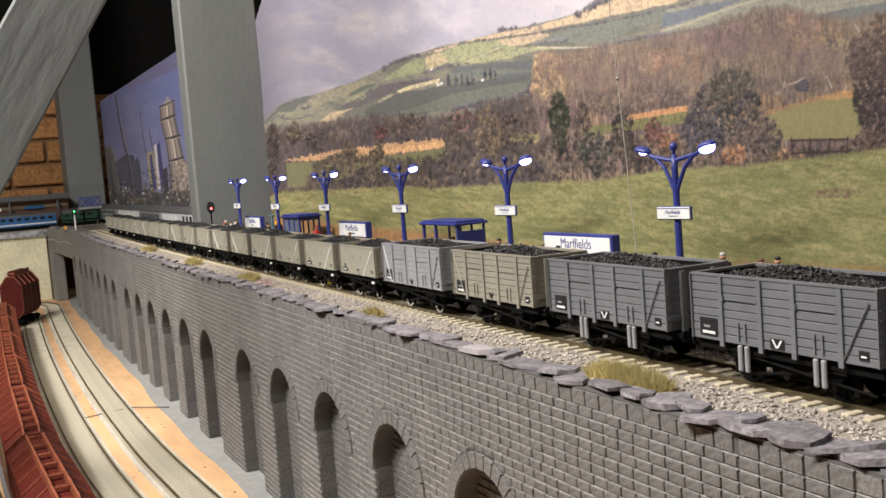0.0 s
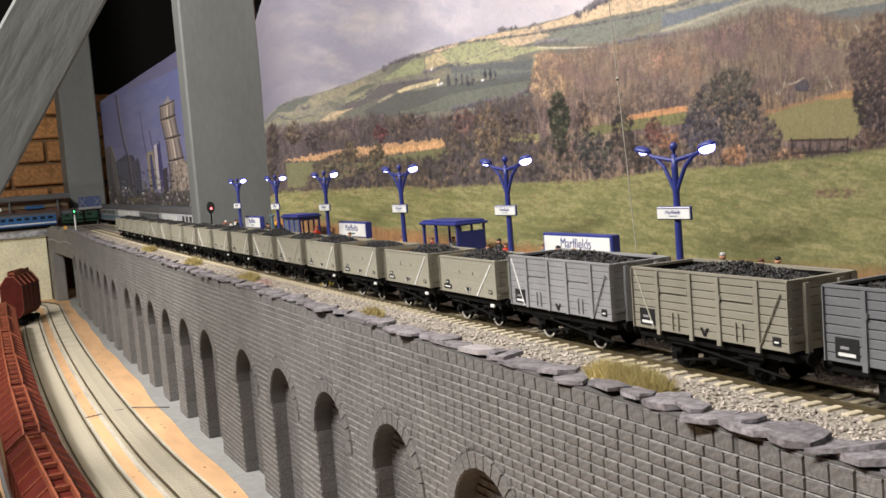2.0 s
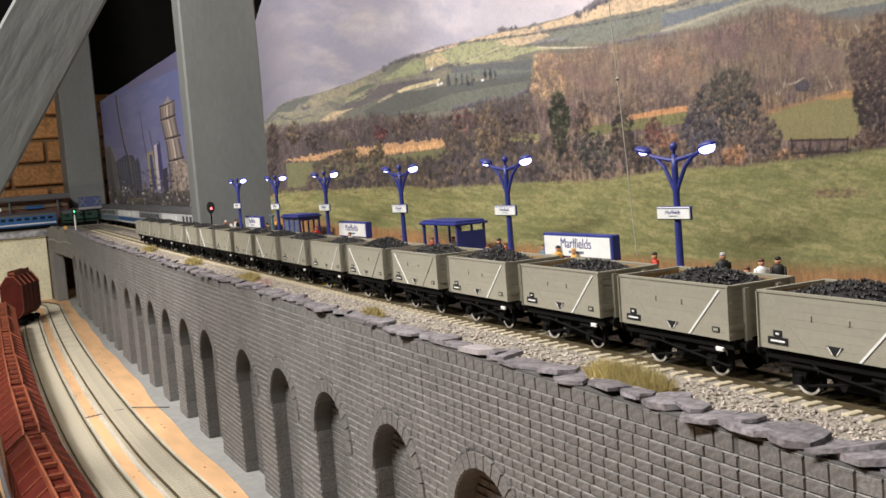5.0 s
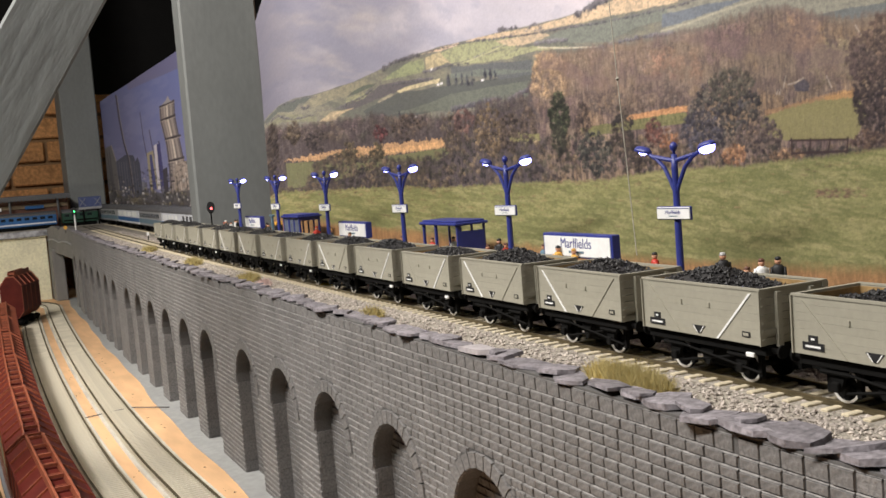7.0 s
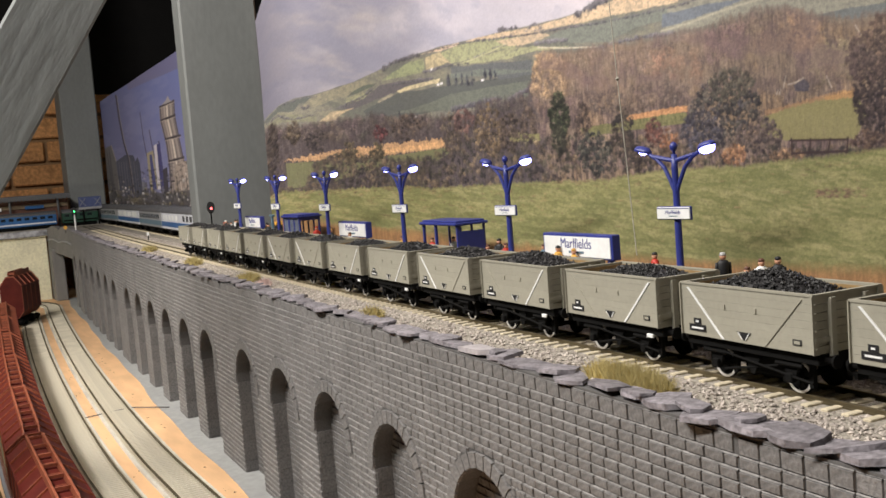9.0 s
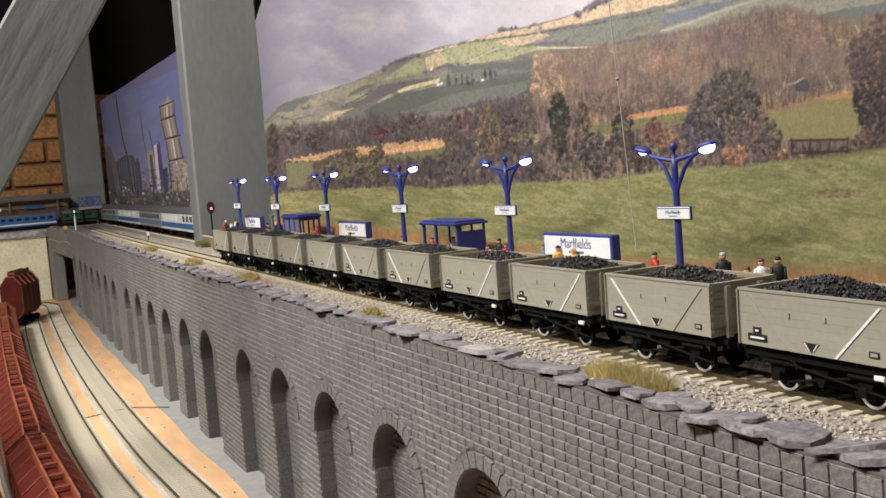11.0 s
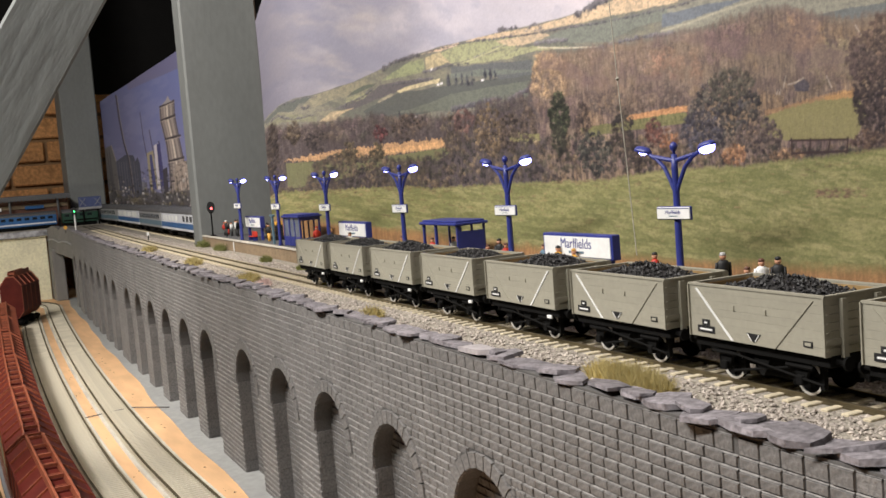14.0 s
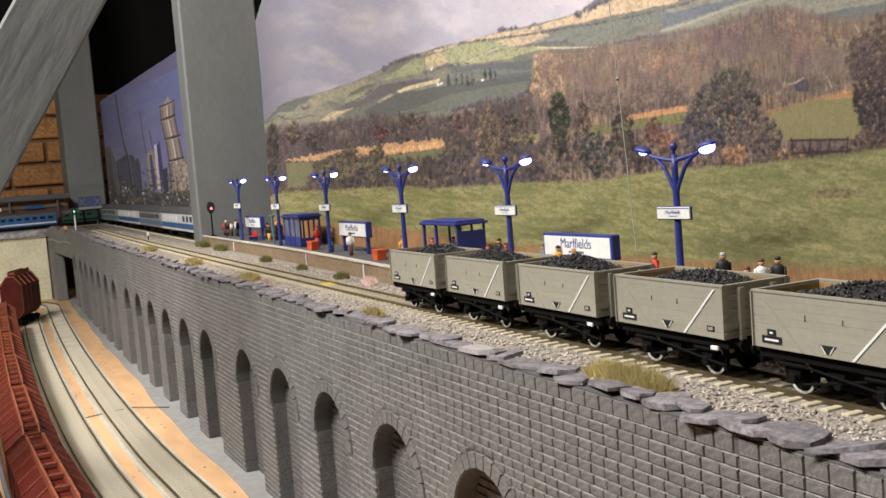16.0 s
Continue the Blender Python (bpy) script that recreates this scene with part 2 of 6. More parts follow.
# Far gable: bricks in courses.
rng = random.Random(5)
s = Shape()
s.box(-3.62, -3.5, -3.0, 0.9, -1.0, 1.75)
wall_west = setting("wall_west", s, material("brown_mortar", (0.26, 0.155, 0.075), 0.9, grain=120), "orange brick gable wall at the end of the loft", "wall")
me = Shape().chamfered(-0.012, 0.012, -0.105, 0.105, -0.031, 0.031, 0.004).mesh("brick", M["brick"])
for row in range(11):
    for col in range(4):
        ob = new("brick", me)
        ob.parent = wall_west
        ob.matrix_basis = pose(-3.49 + rng.uniform(-.003, .003), -0.42 + col * 0.222 + (row % 2) * 0.11, -0.05 + row * 0.074, 0, rng.uniform(-1, 1), rng.uniform(-1, 1))

# A near-black sloping sheet, added for the unlit void over the far end.
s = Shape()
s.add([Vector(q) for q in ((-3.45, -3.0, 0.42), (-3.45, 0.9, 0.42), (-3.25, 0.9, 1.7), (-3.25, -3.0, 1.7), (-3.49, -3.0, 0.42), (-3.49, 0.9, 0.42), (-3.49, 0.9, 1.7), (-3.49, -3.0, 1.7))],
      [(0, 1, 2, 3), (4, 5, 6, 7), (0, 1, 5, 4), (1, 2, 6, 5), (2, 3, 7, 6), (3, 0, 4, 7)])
setting("roof_boards", s, M["unlit_black"], "near-black sloping sheet added for the unlit void above the gable", "roof")

# ---- lower boards ----
s = Shape()
s.box(-3.4, 0.6, -0.2385, 0.3, -0.2, -0.178)
setting("lower_board", s, M["ply"], "pale orange plywood baseboard of the lower level", "baseboard")


def low_y(x, off=0.0):
    return -0.0985 + off + 0.054 * max(0.0, -1.0 - x) ** 1.4


s = Shape()
rings = []
for i in range(60):
    x = 0.3 - 3.2 * i / 59
    edge = line_y(x) - 0.060 - 0.019 + 0.007 * min(1.0, max(0.0, -0.9 - x)) - 0.0022 * math.sin(x * 9) - 0.0016 * math.sin(x * 23 + 1)
    rings.append([Vector((x, edge, -0.178)), Vector((x, line_y(x) + 0.0, -0.178)), Vector((x, line_y(x) + 0.0, -0.1768)), Vector((x, edge, -0.1768))])
s.sweep(rings)
setting("painted_strip", s, M["board_grey"], "strip of grey floor paint along the foot of the viaduct", "paint")


def low_points(off, x0, x1, turn=0.0, reach=0.0, step=0.02):
    """Middle line of a lower track, with an optional bend to the left at its far end."""
    pts = []
    x = x0
    while x > x1:
        pts.append(Vector((x, low_y(x, off), 0)))
        x -= step
    if turn:
        d = (pts[-1] - pts[-2]).normalized()
        a = math.atan2(d.y, d.x)
        q = pts[-1].copy()
        for i in range(int(turn / 4)):
            a += radians(4)
            q = q + Vector((math.cos(a), math.sin(a), 0)) * reach
            pts.append(q.copy())
    return pts


def low_track(off, x0, x1, turn=0.0, reach=0.0, gauge=0.0285, bed_mat="roadbed", tie="low_sleeper", label="model track on a dusty white foam roadbed"):
    pts = low_points(off, x0, x1, turn, reach)

    def frame_of(i):
        d = (pts[min(i + 1, len(pts) - 1)] - pts[max(i - 1, 0)]).normalized()
        return Vector((-d.y, d.x, 0))

    def bar(n0, n1, z0, z1):
        sh = Shape()
        sh.sweep([[pts[i] + frame_of(i) * n + Vector((0, 0, z)) for n, z in ((n0, z0), (n1, z0), (n1, z1), (n0, z1))] for i in range(len(pts))])
        return sh
    bed = Shape()
    bed.sweep([[pts[i] + frame_of(i) * n + Vector((0, 0, z)) for n, z in ((-0.0215, -0.178), (0.0215, -0.178), (0.0211, -0.1758), (-0.0211, -0.1758))]
               for i in range(len(pts))])
    track = setting("lower_track", bed, M[bed_mat], label, "track")
    for sgn in (-1, 1):
        part("rail", bar(sgn * gauge / 2 - .0008, sgn * gauge / 2 + .0008, -.1755, -.1722), M["rail"], track)
    tie_shape = Shape().box(-0.0011, 0.0011, -gauge / 2 - .0040, gauge / 2 + .0040, -.1760, -.1749)
    for y in (-gauge / 2 - .0017, -gauge / 2 + .0017, gauge / 2 - .0017, gauge / 2 + .0017):
        tie_shape.box(-.0010, .0010, y - .0010, y + .0010, -.1749, -.1737)
    me = tie_shape.mesh("sleeper", M[tie])
    length, k = 0.0, 0
    rest = Shape()
    for i in range(len(pts) - 1):
        a, b = pts[i], pts[i + 1]
        d = b - a
        while length < d.length:
            q = a + d * (length / d.length)
            m = Matrix.Translation(q) @ Matrix.Rotation(math.atan2(d.y, d.x), 4, "Z")
            if k < 200:
                ob = new("sleeper", me)
                ob.parent, ob.matrix_basis = track, m
            else:
                rest.box(-0.0011, 0.0011, -gauge / 2 - .0045, gauge / 2 + .0045, -.1757, -.1747, m)
            k += 1
            length += 0.0066
        length -= d.length
    tagged(part("sleepers", rest, M[tie], track), kind="stuff")
    return track


low_track(0.0, -0.5, -2.72, 84, 0.022)
low_track(-0.056, -0.5, -2.62, 60, 0.02)
# The dark bed colour stands for the shade under the red wagons.
low_track(-0.121, -0.5, -2.6, 60, 0.022, bed_mat="tarmac", tie="brown", label="model track on a roadbed coloured dark for the shade under the red wagons")

s = Shape()
for q0, q1 in (((-1.292, -0.127), (-1.306, -0.070)), ((-1.306, -0.068), (-1.268, -0.030))):
    a, b = Vector((*q0, -.1762)), Vector((*q1, -.1762))
    e = (b - a).normalized().cross(Vector((0, 0, 1))) * .0005
    s.add([a - e, a + e, b + e, b - e] + [q + Vector((0, 0, .0012)) for q in (a - e, a + e, b + e, b - e)], [(0, 1, 2, 3), (4, 5, 6, 7), (0, 1, 5, 4), (1, 2, 6, 5), (2, 3, 7, 6), (3, 0, 4, 7)])
setting("board_joint", s, M["mortar"], "dark joint between two baseboards under the lower tracks", "joint")
rng = random.Random(17)
s = Shape()
for k in range(46):
    x = rng.uniform(-2.0, -0.75)
    y = low_y(x) + rng.choice((-.0275, .030)) + rng.uniform(-.005, .008)
    s.lump((x, y, -.1776), rng.uniform(.0005, .0016), rng, .35)
setting("board_crumbs", s, M["brown"], "dark crumbs of ballast and glue on the plywood", "crumbs", "stuff")

# ---- viaduct ----
WALL_X0, WALL_X1, WALL_TOP, WALL_FOOT = 0.12, -2.665, -0.0015, -0.178
ARCHES = [-0.318 - 0.114 * k for k in range(-2, 6)] + [-1.043 - 0.114 * k for k in range(6)] + [-1.778, -1.897, -2.020, -2.146, -2.280, -2.415, -2.585]
ARCH_R, ARCH_SPRING, RING = 0.034, -0.092, 0.0085
FACE, DEEP = -0.060, 0.012
COURSE = 0.00458


def wall_point(x, n, z):
    """z is measured from the rails at the top and from the boards at the foot."""
    w = min(1.0, max(0.0, (z - WALL_FOOT) / 0.12))
    v = at(x, n, 0)
    return Vector((v.x, v.y, z + line_z(x) * w))


core = Shape()


def wall_quad(x0, x1, n0, n1, z00, z01, z10, z11):
    """Upright piece from (x0, z00..z01) to (x1, z10..z11)."""
    core.add([wall_point(x0, n0, z00), wall_point(x1, n1, z10), wall_point(x1, n1, z11), wall_point(x0, n0, z01)], [(0, 1, 2, 3)])


edges = [WALL_X0] + [q for a in ARCHES for q in (a + ARCH_R, a - ARCH_R)] + [WALL_X1]
for i in range(0, len(edges), 2):
    wall_quad(edges[i], edges[i + 1], FACE, FACE, WALL_FOOT, WALL_TOP, WALL_FOOT, WALL_TOP)
for a in ARCHES:
    t = [math.pi * k / 14 for k in range(15)]
    c = [(a + ARCH_R * math.cos(q), ARCH_SPRING + ARCH_R * math.sin(q)) for q in t]
    for (xa, za), (xb, zb) in zip(c, c[1:]):
        wall_quad(xa, xb, FACE, FACE, za, WALL_TOP, zb, WALL_TOP)
        core.add([wall_point(xa, FACE, za), wall_point(xb, FACE, zb), wall_point(xb, FACE + DEEP, zb), wall_point(xa, FACE + DEEP, za)], [(0, 1, 2, 3)])
    for x in (a - ARCH_R, a + ARCH_R):
        core.add([wall_point(x, FACE, WALL_FOOT), wall_point(x, FACE + DEEP, WALL_FOOT), wall_point(x, FACE + DEEP, ARCH_SPRING), wall_point(x, FACE, ARCH_SPRING)], [(0, 1, 2, 3)])
    wall_quad(a + ARCH_R + .001, a - ARCH_R - .001, FACE + DEEP, FACE + DEEP, WALL_FOOT, ARCH_SPRING + ARCH_R, WALL_FOOT, ARCH_SPRING + ARCH_R)
for x in (WALL_X0, WALL_X1):
    core.add([wall_point(x, FACE, WALL_FOOT), wall_point(x, 0.0, WALL_FOOT), wall_point(x, 0.0, WALL_TOP), wall_point(x, FACE, WALL_TOP)], [(0, 1, 2, 3)])
viaduct = setting("viaduct_wall", core, M["mortar"], "grey embossed stone viaduct wall with tall blind arches", "viaduct")


def arch_clear(x0, x1, z0, z1):
    """Cuts a stone back from the arch openings and their rings; None where nothing is left."""
    zm = (z0 + z1) / 2
    for a in ARCHES:
        if zm < ARCH_SPRING:
            half = ARCH_R
        else:
            d = zm - ARCH_SPRING
            R = ARCH_R + RING
            half = math.sqrt(R * R - d * d) if d < R else -1
        if half <= 0:
            continue
        lo, hi = a - half, a + half
        if x0 >= lo and x1 <= hi:
            return None
        if x0 < lo < x1:
            x1 = lo
        elif x0 < hi < x1:
            x0 = hi
    return (x0, x1) if x1 - x0 > 0.0012 else None


def stone_verts(x0, x1, z0, z1, out, n=FACE):
    b, ledge = 0.0003, 0.0004
    back = [wall_point(x, n + .0003, z) for x, z in ((x0, z0), (x1, z0), (x1, z1), (x0, z1))]
    front = [wall_point(x, n - o, z) for (x, z), o in zip(((x0 + b, z0 + .0001), (x1 - b, z0 + .0001), (x1 - b, z1 - ledge), (x0 + b, z1 - ledge)), out)]
    return back + front


STONE_FACES = [(4, 5, 6, 7), (0, 1, 5, 4), (1, 2, 6, 5), (2, 3, 7, 6), (3, 0, 4, 7)]
rng = random.Random(11)
near_stones, far_stones, recess_stones, bed_edges = [], Shape(), Shape(), Shape()
BED = 0.00065
TALL_COURSE = 0.0022
SEAMS = (-0.2465, -0.957, -1.697)
rows = int((WALL_TOP - WALL_FOOT) / COURSE) + 1
for row in range(rows):
    z1 = WALL_TOP - row * COURSE - (TALL_COURSE if row else 0)
    z0 = max(z1 - COURSE + 0.00025 - (0 if row else TALL_COURSE), WALL_FOOT)
    if z1 - z0 < .001:
        continue
    x = WALL_X1
    while x < WALL_X0 - .001:
        w = 0.0096 + rng.uniform(-.0003, .0003) - (0.0048 if x == WALL_X1 and row % 2 else 0)
        gap = 0.0005
        for seam in SEAMS:
            if x < seam < x + w:
                w, gap = seam - x + 1e-5, 0.0011
        cut = arch_clear(x, x + w - gap, z0, z1)
        if cut:
            o = 0.0008 + rng.uniform(-.00018, .00018)
            # paler strip along each course, coloured as if its upper ledge caught the light
            bed_edges.add(stone_verts(cut[0] - gap * .5, cut[1] + gap * .5, z1 - BED, z1, [o * .8, o * .8, o * .55, o * .55]), STONE_FACES)
            v = stone_verts(cut[0], cut[1], z0, z1 - BED, [o * rng.uniform(.6, .8), o * rng.uniform(.6, .8), o * rng.uniform(.9, 1.1), o * rng.uniform(.9, 1.1)])
            if -0.47 < x < -0.2 and z1 > -0.05:
                near_stones.append(v)
            else:
                far_stones.add(v, STONE_FACES)
        x += w
for a in ARCHES:
    for row in range(rows):
        z1 = WALL_TOP - row * COURSE
        z0 = max(z1 - COURSE + 0.0004, WALL_FOOT)
        if z1 > ARCH_SPRING + ARCH_R + 0.003:
            continue
        x = a - ARCH_R
        while x < a + ARCH_R:
            w = 0.0094 if x > a - ARCH_R + .0001 or row % 2 else 0.0047
            x2 = min(x + w, a + ARCH_R)
            recess_stones.add(stone_verts(x, x2 - 0.0005, z0, z1, [.0003, .0003, .0008, .0008], FACE + DEEP), STONE_FACES)
            x = x2
        # jamb stones, long and short in turn
        if z1 < ARCH_SPRING and row % 2 == 0:
            for sx, sgn in ((a - ARCH_R, 1), (a + ARCH_R, -1)):
                q = [wall_point(sx + sgn * (.0002 if i > 3 else 0), FACE + .0005 + (DEEP - .001) * (i in (1, 2, 5, 6)), zz)
                     for i, zz in enumerate((z0 - COURSE, z0 - COURSE, z1, z1) * 2)]
                q = q[:4] + [p + Vector((sgn * rng.uniform(.0005, .0011), 0, 0)) for p in q[4:]]
                recess_stones.add(q, STONE_FACES)
for v in near_stones:
    mid = sum((Vector(q) for q in v), Vector()) / 8
    sh = Shape().add([Vector(q) - mid for q in v], STONE_FACES)
    part("stone", sh, M["stone"], viaduct, m=Matrix.Translation(mid))
tagged(part("stones", far_stones, M["stone"], viaduct), kind="stuff")
tagged(part("bed_joints", bed_edges, M["lit_ledge"], viaduct, "pale strips painted as lit ledges between the courses"), kind="stuff")
tagged(part("recess_stones", recess_stones, M["stone"], viaduct), kind="stuff")
for a in ARCHES:
    count = 15
    for k in range(count):
        t0, t1 = math.pi * (k + .06) / count, math.pi * (k + .94) / count
        q = []
        for n, g in ((FACE + .0006, 0.0), (FACE - .0016, .0004)):
            for t, r in ((t0, ARCH_R + g), (t1, ARCH_R + g), (t1, ARCH_R + RING - g), (t0, ARCH_R + RING - g)):
                q.append(wall_point(a + r * math.cos(t), n, ARCH_SPRING + r * math.sin(t)))
        mid = sum(q, Vector()) / 8
        part("voussoir", Shape().add([p - mid for p in q], STONE_FACES), M["stone"], viaduct, m=Matrix.Translation(mid))

# ---- track bed and line ----
s = Shape()
rings = []
prof = [(-0.0598, -0.012), (-0.0598, -0.002), (-0.045, -0.0035), (-0.024, -0.0030), (0.024, -0.0030), (0.042, -0.0035), (0.13, -0.004), (0.13, -0.012)]
for i in range(140):
    x = 0.3 - 3.7 * i / 139
    rings.append([at(x, n, z) for n, z in prof])
s.sweep(rings)
setting("track_bed", s, M["bed"], "grey-buff ballasted track bed on top of the viaduct", "track bed")

rng = random.Random(3)
s = Shape()
for i in range(26000):
    x = -0.12 - 2.3 * rng.random() ** 1.7
    n = rng.uniform(-0.057, 0.040)
    if -0.0165 < n < 0.0165 and rng.random() < 0.6:
        continue
    g = rng.uniform(0.0006, 0.0013)
    s.lump(at(x, n, -0.0028 + rng.uniform(-.0003, .0006)), g, rng, 0.7)
setting("ballast", s, M["ballast"], "loose grey and buff ballast chippings round the sleepers", "ballast", "stuff")


def upper_track(name, n_of, x0, x1, label):
    sh = Shape()
    strip(sh, x0, x1, -0.0178, 0.0178, -0.0042, -0.0024, 80, n_of)
    track = setting(name, sh, M["bed"], label, "track")
    for sgn in (-1, 1):
        r = Shape()
        strip(r, x0, x1, sgn * .00825 - .0006, sgn * .00825 + .0006, -.0019, -.0003, 80, n_of)
        strip(r, x0, x1, sgn * .00825 - .0011, sgn * .00825 + .0011, -.0022, -.0016, 80, n_of)
        part("rail", r, M["rail"], track)
        r = Shape()
        strip(r, x0, x1, sgn * .00825 - .0006, sgn * .00825 + .0006, -.0004, 0.0, 80, n_of)
        part("rail_head", r, M["rail_top"], track)
    me = Shape().chamfered(-.0017, .0017, -.0165, .0165, -.0030, -.0015, .0003).mesh("sleeper", M["sleeper"])
    x, k = x0, 0
    while x > x1 and k < 295:
        ob = new("sleeper", me)
        ob.parent = track
        ob.matrix_basis = along(x, n_of(x) if n_of else 0.0)
        x -= 0.0092
        k += 1
    return track


upper_track("main_track", None, 0.1, -3.0, "single railway track with pale sleepers and rusty rails")


def siding_n(x):
    return float(np.interp(x, [-3.2, -2.785, -2.4, -1.6], [.052, .072, .078, .078]))


upper_track("second_track", siding_n, -1.60, -3.2, "siding track with pale sleepers beside the main line")

# ---- posts and boards behind ----
s = Shape()
s.chamfered(-1.615, -1.575, 0.1085, 0.2315, -0.2, 1.7, 0.003)
setting("post", s, M["post"], "grey painted square timber roof post", "post")
s = Shape()
s.chamfered(-3.2, -3.1, 0.138, 0.238, -0.2, 1.7, 0.003)
setting("far_post", s, M["post"], "grey painted timber post at the far gable", "post")
s = Shape()
s.box(-1.6, -1.56, 0.252, 0.30, -0.2, 1.7)
setting("stud", s, M["timber"], "bare brown timber stud behind the printed backdrop", "stud")
# slanting roof brace
a, b = Vector((-0.9, -0.105, 0.35)), Vector((-0.9, -0.290, 0.055))
d = (b - a).normalized()
q = d.to_track_quat("Z", "X")
s = Shape()
s.chamfered(-0.03, 0.03, -0.0315, 0.0315, -0.5, 0.75, 0.002)
brace = setting("roof_brace", s, M["beam"], "slanting grey painted timber roof brace with open grain", "beam")
brace.matrix_basis = Matrix.Translation(a) @ q.to_matrix().to_4x4()


# ---- printed backdrops ----
class Print:
    """A picture on a flat sheet, held as corner colours of a fine grid; u and v in millimetres from the sheet's lower left corner."""

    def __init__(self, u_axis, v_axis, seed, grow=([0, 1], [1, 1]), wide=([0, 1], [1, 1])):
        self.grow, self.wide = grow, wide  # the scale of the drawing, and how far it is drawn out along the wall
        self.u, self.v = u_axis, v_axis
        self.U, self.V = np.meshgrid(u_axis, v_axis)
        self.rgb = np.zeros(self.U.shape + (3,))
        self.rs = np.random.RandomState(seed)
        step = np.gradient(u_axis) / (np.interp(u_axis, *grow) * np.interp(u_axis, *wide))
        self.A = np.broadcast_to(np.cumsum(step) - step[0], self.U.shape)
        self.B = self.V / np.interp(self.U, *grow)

    def grain(self, size_u, size_v, octaves=4):
        out, amp, total = np.zeros(self.U.shape), 1.0, 0.0
        for o in range(octaves):
            a, b = self.A / size_u * 2 ** o, self.B / size_v * 2 ** o
            g = self.rs.rand(int(b.max()) + 3, int(a.max()) + 3)
            i, j = np.floor(b).astype(int), np.floor(a).astype(int)
            x, y = a - j, b - i
            x, y = x * x * (3 - 2 * x), y * y * (3 - 2 * y)
            out += amp * ((g[i, j] * (1 - x) + g[i, j + 1] * x) * (1 - y) + (g[i + 1, j] * (1 - x) + g[i + 1, j + 1] * x) * y)
            total += amp
            amp *= 0.55
        return out / total

    def lay(self, mask, colour):
        c = np.asarray(colour, float)
        self.rgb += (c - self.rgb) * np.clip(mask, 0, 1)[..., None]

    def under(self, pts, soft=1.5, wobble=None):
        """Mask of what lies below a broken line."""
        p = sorted(pts)
        top = np.interp(self.U, [q[0] for q in p], [q[1] for q in p])
        if wobble is not None:
            top = top + wobble
        return np.clip((top - self.V) / soft + 0.5, 0, 1)

    def area(self, pts, soft=1.2, wobble=None):
        """Mask inside a convex or simple outline."""
        inside = np.zeros(self.U.shape, bool)
        U, V = self.U, self.V + (wobble if wobble is not None else 0)
        for (xa, ya), (xb, yb) in zip(pts, pts[1:] + pts[:1]):
            if ya != yb:
                inside ^= ((ya > V) != (yb > V)) & (U < (xb - xa) * (V - ya) / (yb - ya) + xa)
        return inside.astype(float)

    def window(self, u, v, ru, rv):
        j0, j1 = np.searchsorted(self.u, (u - ru, u + ru))
        i0, i1 = np.searchsorted(self.v, (v - rv, v + rv))
        return slice(i0, i1), slice(j0, j1)

    def blob(self, u, v, ru, rv, colour, strength=0.9, light=0.35):
        """One ragged crown, brighter towards its upper left."""
        g = np.interp(u, *self.grow)
        ru, rv = ru * g * np.interp(u, *self.wide), rv * g
        w = self.window(u, v, ru * 1.2, rv * 1.2)
        U, V = self.U[w], self.V[w]
        if not U.size:
            return
        x, y = (U - u) / ru, (V - v) / rv
        ragged = self.ragged[w]
        m = np.clip((1.05 - np.sqrt(x * x + y * y) + (ragged - .5) * 1.9) * 1.4, 0, 1) * strength
        c = np.asarray(colour)[None, None] * (1 + light * (y * .7 - x * .35) + (self.speck[w] - .5) * .55)[..., None]
        self.rgb[w] += (np.clip(c, 0, 1) - self.rgb[w]) * m[..., None]

    def line(self, pts, width, colour, strength=1.0):
        for (xa, ya), (xb, yb) in zip(pts, pts[1:]):
            w = self.window((xa + xb) / 2, (ya + yb) / 2, abs(xb - xa) / 2 + width * 2, abs(yb - ya) / 2 + width * 2)
            U, V = self.U[w], self.V[w]
            if not U.size:
                continue
            d = (xb - xa) ** 2 + (yb - ya) ** 2
            t = np.clip(((U - xa) * (xb - xa) + (V - ya) * (yb - ya)) / d, 0, 1)
            r = np.hypot(U - xa - t * (xb - xa), V - ya - t * (yb - ya))
            m = np.clip((width / 2 - r) / .5 + .5, 0, 1) * strength
            self.rgb[w] += (np.asarray(colour) - self.rgb[w]) * m[..., None]

    def belt(self, lo, hi, count, size, colours, u0, u1, strength=.8):
        """A wood of many crowns between two heights, the farther ones first."""
        rs = self.rs
        items = []
        for k in range(count):
            u = rs.uniform(u0, u1)
            a, b = np.interp(u, *zip(*sorted(lo))), np.interp(u, *zip(*sorted(hi)))
            v = a + (b - a) * rs.rand()
            items.append((v, u))
        for v, u in sorted(items, reverse=True):
            r = size * rs.uniform(.5, 1.3)
            c = np.array(colours[rs.randint(len(colours))]) * rs.uniform(.82, 1.2)
            self.blob(u, v, r * rs.uniform(.6, 1.0), r, c, strength)

    def sheet(self, name, corner, far_corner, mat, label, droop=((0, 1), (1, 1))):
        """The grid as a mesh from corner to far_corner (both at the foot), with its colours."""
        nu, nv = len(self.u), len(self.v)
        soft = self.rgb.copy()
        soft[1:-1, 1:-1] = (self.rgb[1:-1, 1:-1] * 6 + self.rgb[:-2, 1:-1] + self.rgb[2:, 1:-1] + self.rgb[1:-1, :-2] + self.rgb[1:-1, 2:]) / 10
        self.rgb = soft
        a, b = np.array(corner), np.array(far_corner)
        d = (b - a) / np.linalg.norm(b - a)
        P = np.zeros((nv, nu, 3))
        side = np.array((d[1], -d[0], 0))
